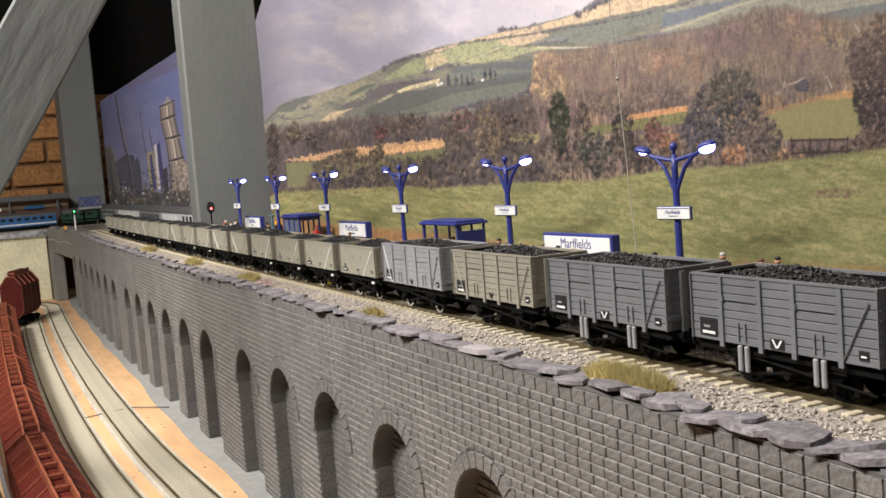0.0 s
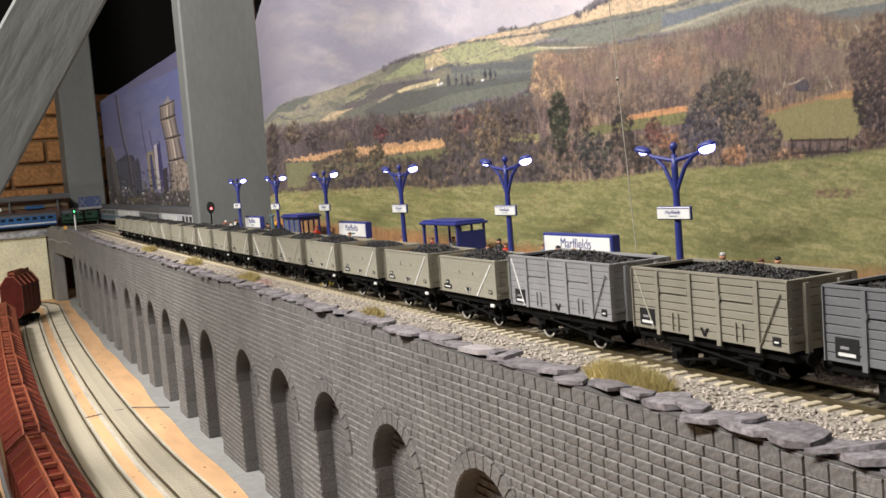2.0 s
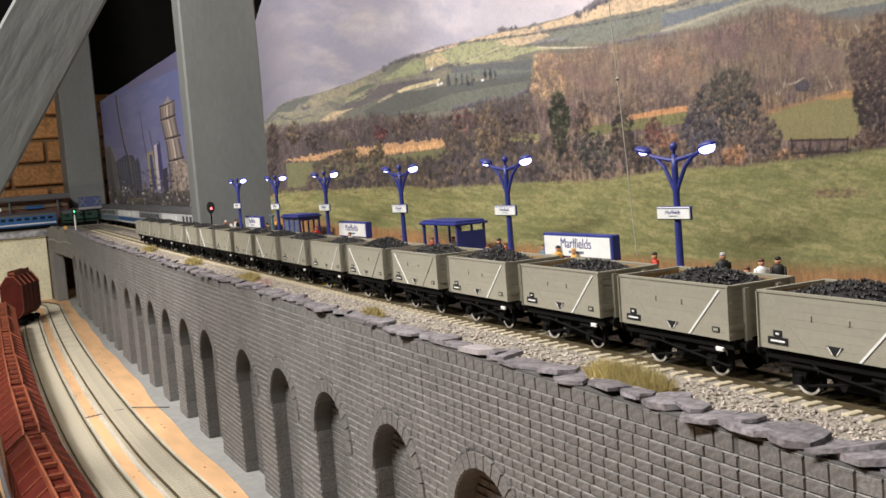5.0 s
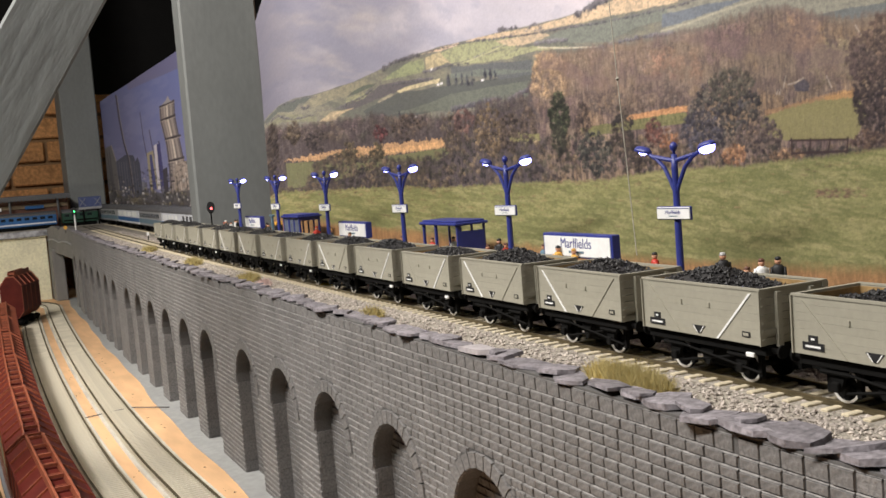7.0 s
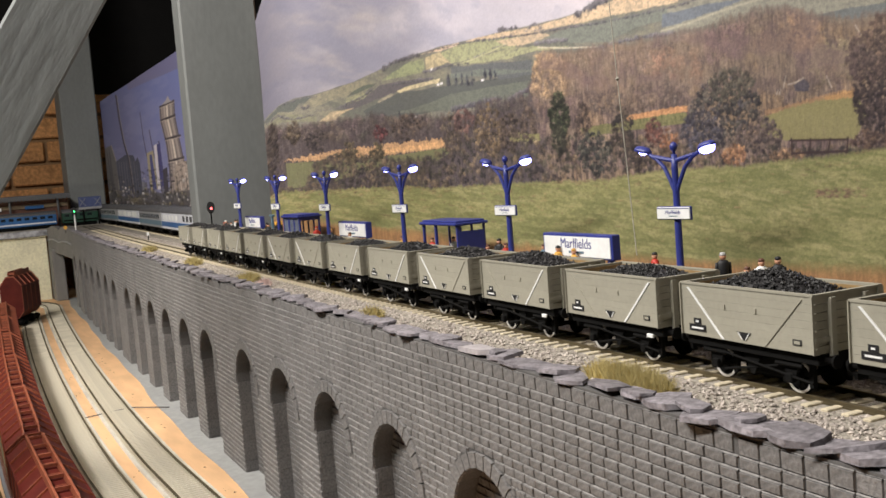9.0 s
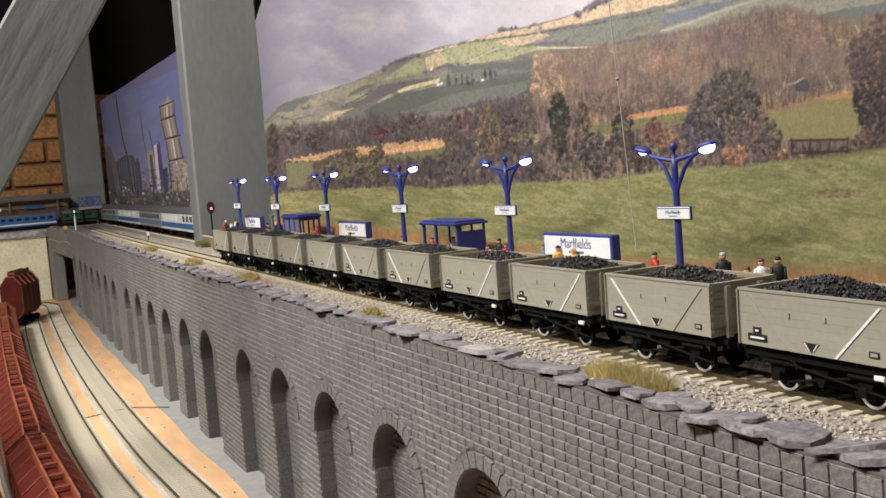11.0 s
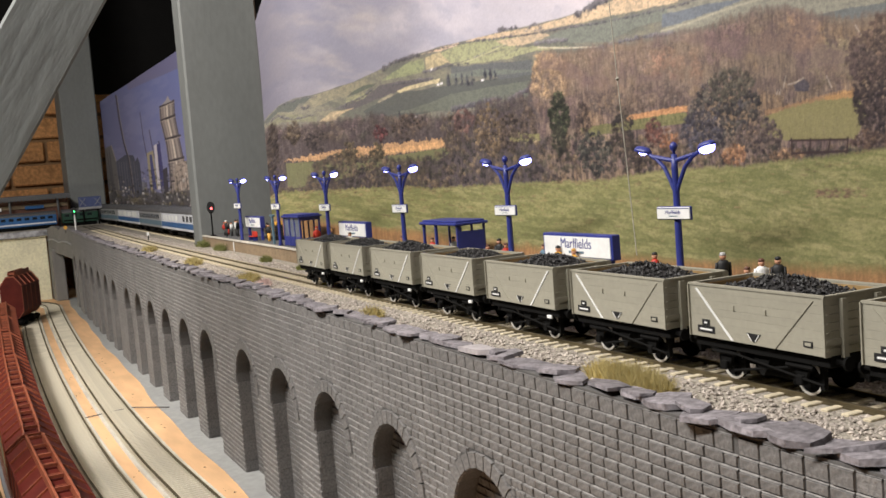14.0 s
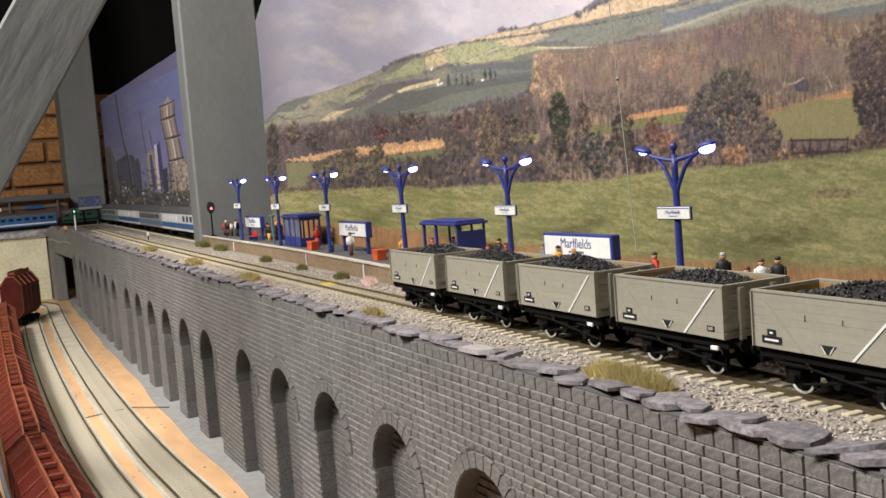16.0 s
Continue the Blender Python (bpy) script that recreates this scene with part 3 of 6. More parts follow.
        wave = 0.0012 * np.sin(self.U / 90.0) + 0.0008 * np.sin(self.V / 60.0 + self.U / 140.0)
        P[:] = a + d * (self.U / 1000.0)[..., None] + side * wave[..., None]
        P[..., 2] += self.V / 1000.0 * np.interp(self.U, droop[0], droop[1])
        idx = np.arange(nu * nv).reshape(nv, nu)
        F = np.stack([idx[:-1, :-1], idx[:-1, 1:], idx[1:, 1:], idx[1:, :-1]], -1).reshape(-1, 4)
        me = bpy.data.meshes.new(name)
        me.vertices.add(nu * nv)
        me.vertices.foreach_set("co", P.reshape(-1))
        me.loops.add(F.size)
        me.loops.foreach_set("vertex_index", F.reshape(-1).astype(np.int32))
        me.polygons.add(len(F))
        me.polygons.foreach_set("loop_start", np.arange(0, F.size, 4, dtype=np.int32))
        me.update(calc_edges=True)
        layer = me.color_attributes.new("ink", "FLOAT_COLOR", "POINT")
        srgb = np.clip(self.rgb, 0, 1).reshape(-1, 3)
        lin = np.where(srgb < .04045, srgb / 12.92, ((srgb + .055) / 1.055) ** 2.4)
        layer.data.foreach_set("color", np.concatenate([lin, np.ones((len(lin), 1))], 1).astype(np.float32).reshape(-1))
        me.materials.append(mat)
        return tagged(new(name, me), label, "backdrop", "", "structure")


def print_material(name):
    m = bpy.data.materials.new(name)
    m.use_nodes = True
    n, l = m.node_tree.nodes, m.node_tree.links
    b = n["Principled BSDF"]
    b.inputs["Roughness"].default_value = 0.62
    b.inputs["Specular IOR Level"].default_value = 0.25
    v = n.new("ShaderNodeVertexColor")
    v.layer_name = "ink"
    l.new(v.outputs["Color"], b.inputs["Base Color"])
    t = n.new("ShaderNodeTexNoise")
    t.inputs["Scale"].default_value = 14.0
    bp = n.new("ShaderNodeBump")
    bp.inputs["Strength"].default_value, bp.inputs["Distance"].default_value = 0.25, 0.004
    l.new(t.outputs["Fac"], bp.inputs["Height"])
    l.new(bp.outputs["Normal"], b.inputs["Normal"])
    return m


PAPER = print_material("printed_paper")


def landscape():
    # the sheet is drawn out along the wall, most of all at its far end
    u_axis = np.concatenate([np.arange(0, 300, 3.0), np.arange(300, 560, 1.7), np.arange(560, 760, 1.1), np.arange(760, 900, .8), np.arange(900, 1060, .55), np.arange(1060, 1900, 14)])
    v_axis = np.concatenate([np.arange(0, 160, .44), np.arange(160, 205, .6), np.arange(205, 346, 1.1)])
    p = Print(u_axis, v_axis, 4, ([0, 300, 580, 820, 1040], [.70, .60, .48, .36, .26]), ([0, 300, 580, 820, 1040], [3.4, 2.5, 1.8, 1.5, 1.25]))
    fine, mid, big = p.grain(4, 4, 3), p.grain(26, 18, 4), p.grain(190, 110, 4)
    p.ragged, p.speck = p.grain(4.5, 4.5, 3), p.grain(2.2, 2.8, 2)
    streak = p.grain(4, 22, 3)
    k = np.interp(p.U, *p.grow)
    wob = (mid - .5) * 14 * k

    def c8(r, g, b):
        return np.array((r, g, b)) / 255.0

    # clouds
    p.rgb[:] = c8(170, 164, 170)
    p.lay(np.clip((p.U - 430) / 420, 0, 1), c8(216, 204, 202))
    p.lay(np.clip((big - .42) * 4, 0, .8), c8(197, 189, 190))
    p.lay(np.clip((p.grain(120, 70, 5) - .47) * 5.5, 0, .8) * np.clip((760 - p.U) / 420, .12, 1), c8(148, 147, 162))
    p.lay(np.clip((p.grain(150, 50, 5) - .52) * 5, 0, .75) * np.clip((700 - p.U) / 300, .2, 1), c8(196, 184, 176))
    p.lay(np.clip((p.grain(34, 26, 4) - .5) * 3, 0, .35), c8(160, 158, 170))
    # sky darker towards the far end
    p.lay(np.clip((300 - p.U) / 330, 0, .85), c8(126, 123, 134))
    # far hill and its fields
    ridge = [(-15, 195.8), (24, 194.6), (66, 189.1), (92, 191.4), (141, 193.3), (211, 190.6), (267, 190.7), (305, 191.2), (349, 191.3), (390, 193.6), (425, 195.3), (451, 197.5),
             (479, 198.2), (518, 198.3), (566, 197.7), (604, 196.1), (639, 194.6), (676, 193.8), (718, 191.4), (764, 190.0), (806, 191.2), (831, 192.7), (887, 193.5), (943, 193.4), (1034, 191.2)]
    hill = p.under(ridge, .8, wob * .10)
    p.lay(hill, c8(126, 122, 102))
    p.lay(hill * np.clip((mid - .42) * 3, 0, .55), c8(146, 140, 108))
    p.lay(hill * np.clip((p.grain(60, 16, 4) - .5) * 5, 0, .6), c8(100, 104, 88))
    for pts, c in (
            ([(-15, 195.8), (66, 189.1), (92, 191.4), (196, 191.3), (226, 185.1), (161, 184.4), (136, 178.2), (21, 185.9)], (94, 98, 86)),
            ([(217, 189.3), (305, 190.6), (382, 190.6), (404, 182.4), (371, 177.2), (302, 179.7), (244, 176.3), (159, 177.7), (195, 186.1)], (146, 138, 107)),
            ([(323, 177.7), (347, 182.6), (388, 184.1), (411, 182.7), (395, 180.5), (354, 178.8)], (93, 100, 82)),
            ([(319, 176.2), (403, 178.0), (414, 174.5), (369, 169.7), (321, 169.3)], (152, 150, 108)),
            ([(299, 168.2), (369, 171.5), (418, 179.7), (461, 178.9), (538, 174.0), (537, 170.6), (487, 172.4), (452, 169.0), (400, 166.8), (333, 162.2)], (100, 94, 90)),
            ([(460, 170.4), (494, 171.7), (543, 171.4), (561, 170.9), (554, 167.7), (512, 168.2), (466, 167.6)], (218, 198, 144)),
            ([(407, 165.0), (445, 169.7), (455, 167.1), (414, 161.0)], (168, 156, 124)),
            ([(422, 184.4), (463, 189.5), (491, 193.0), (527, 193.0), (530, 181.5), (515, 180.8), (462, 182.1)], (150, 155, 107)),
            ([(532, 192.4), (565, 193.4), (585, 183.0), (568, 181.7), (533, 181.1)], (192, 172, 124)),
            ([(524, 196.5), (565, 197.2), (604, 195.6), (600, 193.8), (565, 193.9)], (216, 184, 146)),
            ([(565, 192.5), (603, 193.8), (667, 190.9), (684, 190.0), (705, 184.3), (696, 178.5), (656, 181.0), (626, 179.5), (585, 180.6), (575, 186.3)], (164, 164, 114)),
            ([(585, 179.2), (656, 179.7), (696, 178.5), (720, 176.3), (772, 169.0), (720, 172.3), (682, 171.9), (636, 174.7)], (168, 166, 116)),
            ([(609, 195.3), (671, 193.2), (718, 190.2), (764, 189.2), (815, 190.9), (831, 192.0), (887, 192.8), (885, 178.7), (830, 181.2), (771, 183.5), (718, 185.8), (666, 190.1)], (216, 184, 140)),
            ([(666, 187.9), (733, 184.2), (747, 180.6), (717, 178.5), (687, 181.0)], (204, 176, 136)),
            ([(740, 179.9), (770, 181.6), (880, 177.0), (879, 170.5), (843, 170.2), (815, 165.8), (769, 171.4)], (122, 126, 108)),
            ([(875, 177.3), (947, 177.9), (1034, 176.2), (1032, 153.4), (1003, 152.2), (970, 156.1), (932, 160.6), (909, 161.5), (873, 161.5)], (146, 142, 118)),
            ([(870, 173.7), (905, 173.6), (942, 171.0), (914, 167.9), (884, 166.4), (869, 166.1)], (108, 115, 118)),
            ([(989, 154.1), (1010, 153.7), (1032, 152.4), (1032, 146.8), (1010, 147.9)], (108, 112, 104)),
            ([(366, 158.8), (459, 167.8), (536, 165.1), (582, 163.2), (718, 156.9), (716, 143.8), (660, 146.0), (578, 143.3), (481, 144.2), (381, 151.1)], (92, 94, 84)),
            ([(441, 149.7), (534, 152.2), (580, 155.2), (632, 154.6), (717, 152.0), (715, 140.5), (640, 143.3), (578, 141.4)], (110, 114, 94)),
            ([(584, 178.3), (719, 166.6), (717, 155.7), (671, 157.6), (653, 164.5), (583, 172.2)], (101, 103, 97)),
            ([(583, 172.7), (644, 169.1), (718, 159.3), (718, 157.7), (653, 162.7), (583, 168.9)], (118, 124, 106)),
            ([(229, 157.9), (271, 166.2), (342, 163.8), (301, 161.2), (277, 154.3)], (200, 174, 128)),
            ([(6, 187.2), (221, 165.8), (219, 158.7), (31, 171.8)], (132, 130, 98))):
        p.lay(p.area(pts, wobble=wob * .28) * .92, c8(*c))
    p.lay(hill * np.clip((fine - .5) * 2.4, 0, .28), c8(84, 84, 78))
    for pts, wd, dk_ in (([(299, 168.2), (370, 173.8), (396, 177.5)], 3.0, 1), ([(430, 195.1), (451, 197.5), (482, 197.9), (518, 196.8)], 5.5, 1), ([(528, 197.0), (565, 196.3), (603, 194.7), (631, 192.6)], 1.9, 1),
                    ([(634, 192.7), (666, 189.6), (699, 187.0)], 3.2, 1.05), ([(705, 186.4), (733, 184.2), (763, 182.7)], 2.6, .95), ([(763, 182.7), (798, 179.9), (829, 178.4), (880, 176.7), (905, 177.7)], 3.2, 1),
                    ([(725, 177.8), (744, 176.6), (766, 173.8)], 6.0, 1.2), ([(804, 163.1), (828, 164.0), (851, 163.4), (879, 161.3)], 5.5, 1.1), ([(671, 195.5), (702, 192.8)], 5.0, 1.15), ([(780, 188.9), (799, 192.0), (822, 194.4)], 9.5, 1.1),
                    ([(716, 189.3), (725, 192.0), (734, 188.2)], 3.5, 1.2), ([(710, 188.6), (763, 182.7)], 1.6, 1.2), ([(447, 176.7), (501, 175.6), (544, 172.8)], 4.0, 1.05), ([(535, 180.8), (585, 179.2), (618, 176.9)], 2.6, 1),
                    ([(171, 178.8), (203, 177.3)], 5.0, .9), ([(92, 190.0), (163, 190.5), (227, 187.7)], 2.0, 1.1), ([(222, 171.0), (317, 167.2)], 1.6, 1.2), ([(524, 180.6), (557, 179.8)], 4.0, 1.2),
                    ([(626, 179.5), (665, 183.2), (683, 182.4)], 1.5, 1.25), ([(673, 173.4), (691, 176.2), (704, 177.0)], 1.4, 1.2), ([(578, 142.3), (630, 142.9), (668, 142.5)], 6.5, .95), ([(681, 140.4), (708, 145.4), (717, 147.8)], 6.5, .95),
                    ([(921, 158.7), (945, 159.0)], 4.5, 1.15), ([(6, 187.2), (133, 167.9), (213, 167.1)], 3.0, 1.0)):
        for (xa, ya), (xb, yb) in zip(pts, pts[1:]):
            g = np.interp(xa, *p.grow)
            n = int(math.hypot((xb - xa) / np.interp(xa, *p.wide), yb - ya) / g / 1.5) + 1
            for i in range(n):
                t = (i + p.rs.rand()) / n
                r = wd * p.rs.uniform(.4, 1.1)
                p.blob(xa + (xb - xa) * t, ya + (yb - ya) * t + p.rs.uniform(-.8, 1.0) * g, r, r * .9, c8(92, 88, 86) * dk_ * p.rs.uniform(.8, 1.2), .75)
    p.line([(868, 164.3), (894, 165.1), (914, 167.0), (933, 168.1), (954, 168.7)], 1.3, c8(176, 168, 138), .7)
    p.line([(728, 174.4), (762, 169.1), (802, 164.4)], .9, c8(222, 206, 172), .9)
    p.line([(616, 178.5), (656, 180.6), (683, 183.7)], .8, c8(205, 192, 140), .7)
    p.line([(551, 191.9), (574, 184.4), (585, 181.1)], .8, c8(205, 182, 135), .8)
    for (x, y), h in (((424, 139.8), 13), ((461, 137.2), 15), ((482, 135.6), 11), ((503, 134.1), 13), ((577, 163.7), 12), ((592, 162.1), 10), ((603, 161.4), 11), ((613, 159.9), 13), ((622, 159.8), 12), ((645, 161.4), 10), ((654, 160.3), 11), ((662, 160.3), 7)):
        g = np.interp(x, *p.grow)
        for i in range(5):
            p.blob(x, y + h * g * (.2 + .32 * i), 5.0 - .8 * i, 5.5, c8(70, 70, 72) * p.rs.uniform(.85, 1.15), .85)
    for (x, y), w in (((562, 166.3), 4.5), ((555, 166.1), 3), ((640, 160.6), 4), ((501, 141.7), 3.5), ((544, 180.8), 3)):
        g = np.interp(x, *p.grow)
        p.line([(x - w * g, y), (x + w * g, y)], 4.2 * g, c8(222, 216, 208))
    # woods between hill and meadow
    wood_top = [(-37, 188.9), (82, 159.4), (218, 155.4), (296, 154.1), (397, 152.2), (454, 143.7), (555, 137.9), (609, 134.5), (630, 139.7), (652, 141.4), (677, 140.8), (708, 142.0), (722, 161.3), (733, 168.1), (761, 163.9), (809, 161.7), (845, 159.4), (878, 159.4), (918, 159.1), (945, 161.4), (974, 158.9), (992, 150.7), (1010, 146.3), (1032, 145.8)]
    meadow = [(-69, 83.2), (107, 77.4), (197, 77.6), (348, 78.4), (468, 78.0), (519, 74.4), (668, 76.5), (750, 76.0), (805, 76.2), (849, 79.8), (887, 81.0), (926, 80.6), (968, 82.0), (988, 82.6), (1013, 84.2), (1029, 85.6)]
    low = [(a, b - 2) for a, b in meadow]
    hi_mid = [(-47, 157.8), (291, 133.1), (552, 123.6), (674, 121.8), (712, 122.0), (720, 131.8), (823, 122.7), (885, 121.2), (942, 118.3), (1030, 112.3)]
    wood = p.under(wood_top, 8.0, wob + (streak - .5) * 16 * k)
    p.lay(wood, c8(90, 80, 73))
    right = np.clip((p.U - 714 + (mid - .5) * 40 + (streak - .5) * 20) / 14, 0, 1)
    p.lay(wood * right, c8(124, 105, 86))
    p.lay(wood * right * np.clip((p.grain(60, 40, 4) - .47) * 6, 0, .75), c8(116, 94, 86))
    p.lay(wood * right * np.clip((p.grain(70, 60, 4) - .52) * 6, 0, .7), c8(158, 127, 88))
    p.lay(wood * np.clip((streak - .52) * 5, 0, .5), c8(72, 62, 56))
    p.lay(wood * right * np.clip((p.grain(3, 26, 3) - .54) * 5, 0, .5), c8(168, 143, 112))
    u_w, u_e = (718, 148.5)[0], 1130
    p.belt(hi_mid, wood_top, 900, 11, [c8(134, 114, 92), c8(122, 98, 88), c8(126, 108, 84), c8(148, 120, 86), c8(112, 94, 82)], u_w, u_e, .30)
    p.belt(hi_mid, wood_top, 420, 9, [c8(88, 78, 70), c8(80, 72, 60), c8(104, 90, 72), c8(92, 78, 74), c8(74, 70, 58)], 0, u_w, .6)
    p.belt([(718, 141.1), (759, 137.0)], [(722, 168.7), (762, 163.4)], 130, 9, [c8(178, 143, 98), c8(170, 136, 94), c8(158, 128, 92)], u_w, (762, 151.7)[0], .6)
    p.belt([(854, 137.3), (897, 134.2)], [(856, 152.7), (898, 148.7)], 50, 12, [c8(140, 102, 82), c8(152, 112, 84)], (855, 144.2)[0], (900, 138.7)[0], .4)
    p.belt([(907, 141.0), (944, 139.4)], [(909, 158.0), (945, 156.1)], 70, 11, [c8(128, 98, 90), c8(116, 92, 88)], (907, 144.2)[0], (941, 139.7)[0], .45)
    p.belt([(970, 135.9), (991, 135.9)], [(972, 155.8), (992, 148.3)], 70, 11, [c8(166, 132, 92), c8(158, 124, 88)], (969, 141.9)[0], (992, 138.5)[0], .45)
    p.belt([(983, 121.4), (1008, 120.0)], [(984, 139.7), (1009, 137.5)], 70, 11, [c8(146, 130, 92), c8(132, 118, 84)], (984, 134.1)[0], (1009, 130.8)[0], .45)
    p.belt([(869, 120.3), (971, 116.9)], [(870, 132.1), (971, 125.6)], 120, 8, [c8(92, 78, 70), c8(106, 88, 76)], (864, 125.9)[0], (990, 119.2)[0], .5)
    p.belt([(784, 120.4), (869, 120.3)], [(786, 137.4), (870, 132.1)], 130, 9, [c8(96, 82, 68), c8(84, 74, 64), c8(110, 92, 74)], (785, 129.9)[0], (880, 124.3)[0], .6)
    # thin stems and twigs
    for n in range(1500):
        u = p.rs.uniform(u_w, 1050)
        g = np.interp(u, *p.grow)
        lo_, hi_ = np.interp(u, *zip(*sorted(hi_mid))), np.interp(u, *zip(*sorted(wood_top)))
        b, h = lo_ + (hi_ - lo_) * p.rs.uniform(-.1, .75), p.rs.uniform(8, 34) * g
        p.line([(u, b), (u + p.rs.uniform(-5, 5) * g, b + h)], .8 * g, c8(156, 134, 108) * p.rs.uniform(.45, 1.2), .32)
    for pts in ([(965, 120.4), (967, 126.1)], [(962, 116.9), (963, 119.8)], [(960, 117.4), (961, 119.4)], [(997, 117.1), (994, 123.0)], [(1016, 139.9), (1013, 144.9)], [(731, 143.9), (733, 147.7)], [(788, 137.2), (788, 141.0)], [(968, 121.6), (974, 122.1), (979, 123.8)]):
        p.line(pts, .8, c8(200, 184, 160), .75)
    p.lay(p.area([(972, 120.6), (979, 123.3), (983, 120.5), (982, 116.6), (973, 117.6)]) * .8, c8(74, 70, 76))
    # straw strips and small meadows among the trees
    feather = (p.grain(3, 16, 2) - .5) * 11 * k
    p.lay(p.area([(69, 118.2), (209, 120.5), (288, 121.9), (449, 120.4), (551, 119.1), (561, 110.1), (447, 110.0), (355, 110.7), (206, 112.6)], wobble=feather), c8(190, 146, 96))
    p.lay(p.area([(356, 114.9), (448, 116.0), (557, 116.3), (559, 111.2), (447, 111.7)], wobble=feather * .7), c8(216, 164, 104))
    p.lay(p.area([(89, 115.1), (206, 111.9), (447, 108.9), (561, 110.1), (574, 106.5), (536, 99.7), (445, 102.3), (198, 81.6), (89, 83.6)], wobble=wob * .3), c8(116, 116, 74))
    p.lay(p.area([(678, 116.7), (722, 112.5), (723, 106.6), (677, 108.4)], wobble=wob * .4), c8(132, 126, 76))
    p.lay(p.area([(776, 112.1), (828, 113.5), (874, 116.1), (888, 113.7), (887, 107.7), (828, 107.0), (782, 105.5)], wobble=wob * .3), c8(122, 118, 70))
    p.lay(p.area([(826, 116.6), (872, 118.0), (889, 117.9), (888, 114.6), (830, 113.4)], wobble=feather * .4), c8(200, 142, 88))
    p.lay(p.area([(948, 105.7), (970, 110.3), (997, 113.5), (1013, 111.4), (1018, 102.8), (1011, 91.1), (965, 92.5), (947, 99.0)], wobble=wob * .3), c8(146, 137, 82))
    p.lay(p.area([(951, 109.6), (971, 111.4), (997, 114.6), (1012, 115.3), (1013, 110.9), (993, 111.6), (968, 109.3), (951, 106.6)], wobble=feather * .6) * .8, c8(166, 126, 84))
    p.lay(p.area([(992, 112.9), (1008, 114.6), (1012, 114.2), (1012, 111.0), (993, 111.1)], wobble=feather * .5) * .8, c8(196, 146, 84))
    # nearer hedge and single trees
    hedge_hi = [(-69, 83.2), (165, 78.7), (197, 108.9), (287, 119.4), (446, 102.9), (537, 104.8), (574, 120.2), (655, 117.3), (723, 108.7), (783, 108.9), (833, 102.0), (878, 102.6), (927, 97.8), (969, 89.9), (984, 86.8), (1029, 87.4)]
    p.belt(low, hedge_hi, 2400, 6.5, [c8(70, 63, 50), c8(88, 75, 57), c8(50, 47, 38), c8(112, 94, 68), c8(78, 73, 54), c8(58, 52, 47)], 0, 1130, .85)
    for (cu, cv), ru, rv, cols, n in (
            ((644, 119.4), 34, 48, [(124, 104, 74), (108, 92, 66), (134, 110, 74)], 150), ((678, 115.8), 22, 36, [(104, 88, 68), (88, 76, 60)], 70),
            ((479, 134.2), 40, 22, [(98, 84, 70), (110, 92, 72), (84, 74, 64)], 70), ((575, 122.6), 24, 38, [(96, 84, 66), (110, 94, 72)], 70), ((598, 130.6), 26, 22, [(116, 86, 72), (104, 80, 68)], 50),
            ((750, 123.1), 21, 44, [(66, 70, 46), (84, 88, 58), (50, 54, 38)], 260), ((748, 105.2), 14, 26, [(60, 60, 44), (74, 72, 52)], 70), ((708, 120.1), 18, 30, [(112, 94, 74), (98, 84, 68)], 60), ((780, 114.9), 16, 40, [(110, 90, 70), (92, 78, 64)], 70),
            ((789, 95.1), 34, 40, [(78, 78, 64), (94, 90, 72), (64, 64, 54)], 130), ((824, 106.2), 22, 52, [(84, 74, 58), (68, 62, 52), (98, 84, 64)], 130), ((838, 89.1), 18, 24, [(80, 70, 58), (96, 82, 62)], 60),
            ((919, 112.6), 66, 62, [(90, 84, 72), (104, 96, 80), (76, 72, 62), (84, 78, 76)], 420), ((925, 126.3), 44, 30, [(88, 84, 68), (106, 98, 76)], 130), ((899, 101.3), 40, 40, [(82, 78, 82), (96, 88, 84), (72, 68, 70)], 130), ((945, 96.7), 44, 32, [(110, 92, 80), (94, 82, 72), (124, 104, 86)], 150),
            ((870, 98.0), 18, 24, [(176, 120, 78), (150, 100, 68)], 50), ((856, 104.1), 16, 26, [(128, 84, 66), (112, 76, 62)], 50), ((926, 86.9), 22, 20, [(198, 142, 92), (170, 120, 80)], 60), ((965, 84.8), 30, 14, [(158, 122, 84), (134, 106, 76)], 50), ((866, 87.9), 26, 18, [(120, 96, 70), (100, 82, 62)], 50),
            ((1023, 111.7), 38, 105, [(70, 58, 50), (86, 70, 58), (58, 48, 44)], 460), ((1020, 129.2), 40, 50, [(104, 82, 70), (88, 70, 62)], 150), ((1029, 138.5), 30, 40, [(98, 78, 64), (116, 92, 72)], 90), ((1020, 89.3), 34, 22, [(96, 74, 60), (112, 88, 66)], 60),
            ((31, 135.7), 13, 62, [(70, 62, 52), (84, 72, 58)], 90), ((129, 152.0), 14, 24, [(104, 90, 68), (92, 80, 62)], 40), ((213, 136.4), 22, 22, [(72, 64, 58), (84, 74, 62)], 60), ((320, 119.1), 14, 20, [(112, 98, 68), (94, 84, 60)], 40), ((396, 114.1), 14, 18, [(110, 98, 66), (92, 82, 58)], 40), ((408, 133.6), 14, 16, [(110, 66, 60), (96, 62, 56)], 25)):
        g = np.interp(cu, *p.grow)
        w = np.interp(cu, *p.wide) * g
        for i in range(int(n * 1.7)):
            a, r = p.rs.uniform(0, 6.28), math.sqrt(p.rs.rand())
            s_ = p.rs.uniform(2.0, 5.5)
            p.blob(cu + ru * r * math.cos(a) * w, cv + rv * r * math.sin(a) * (1 - .2 * abs(math.cos(a))) * g, s_, s_ * 1.15, c8(*cols[p.rs.randint(len(cols))]) * p.rs.uniform(.55, 1.12), .9)
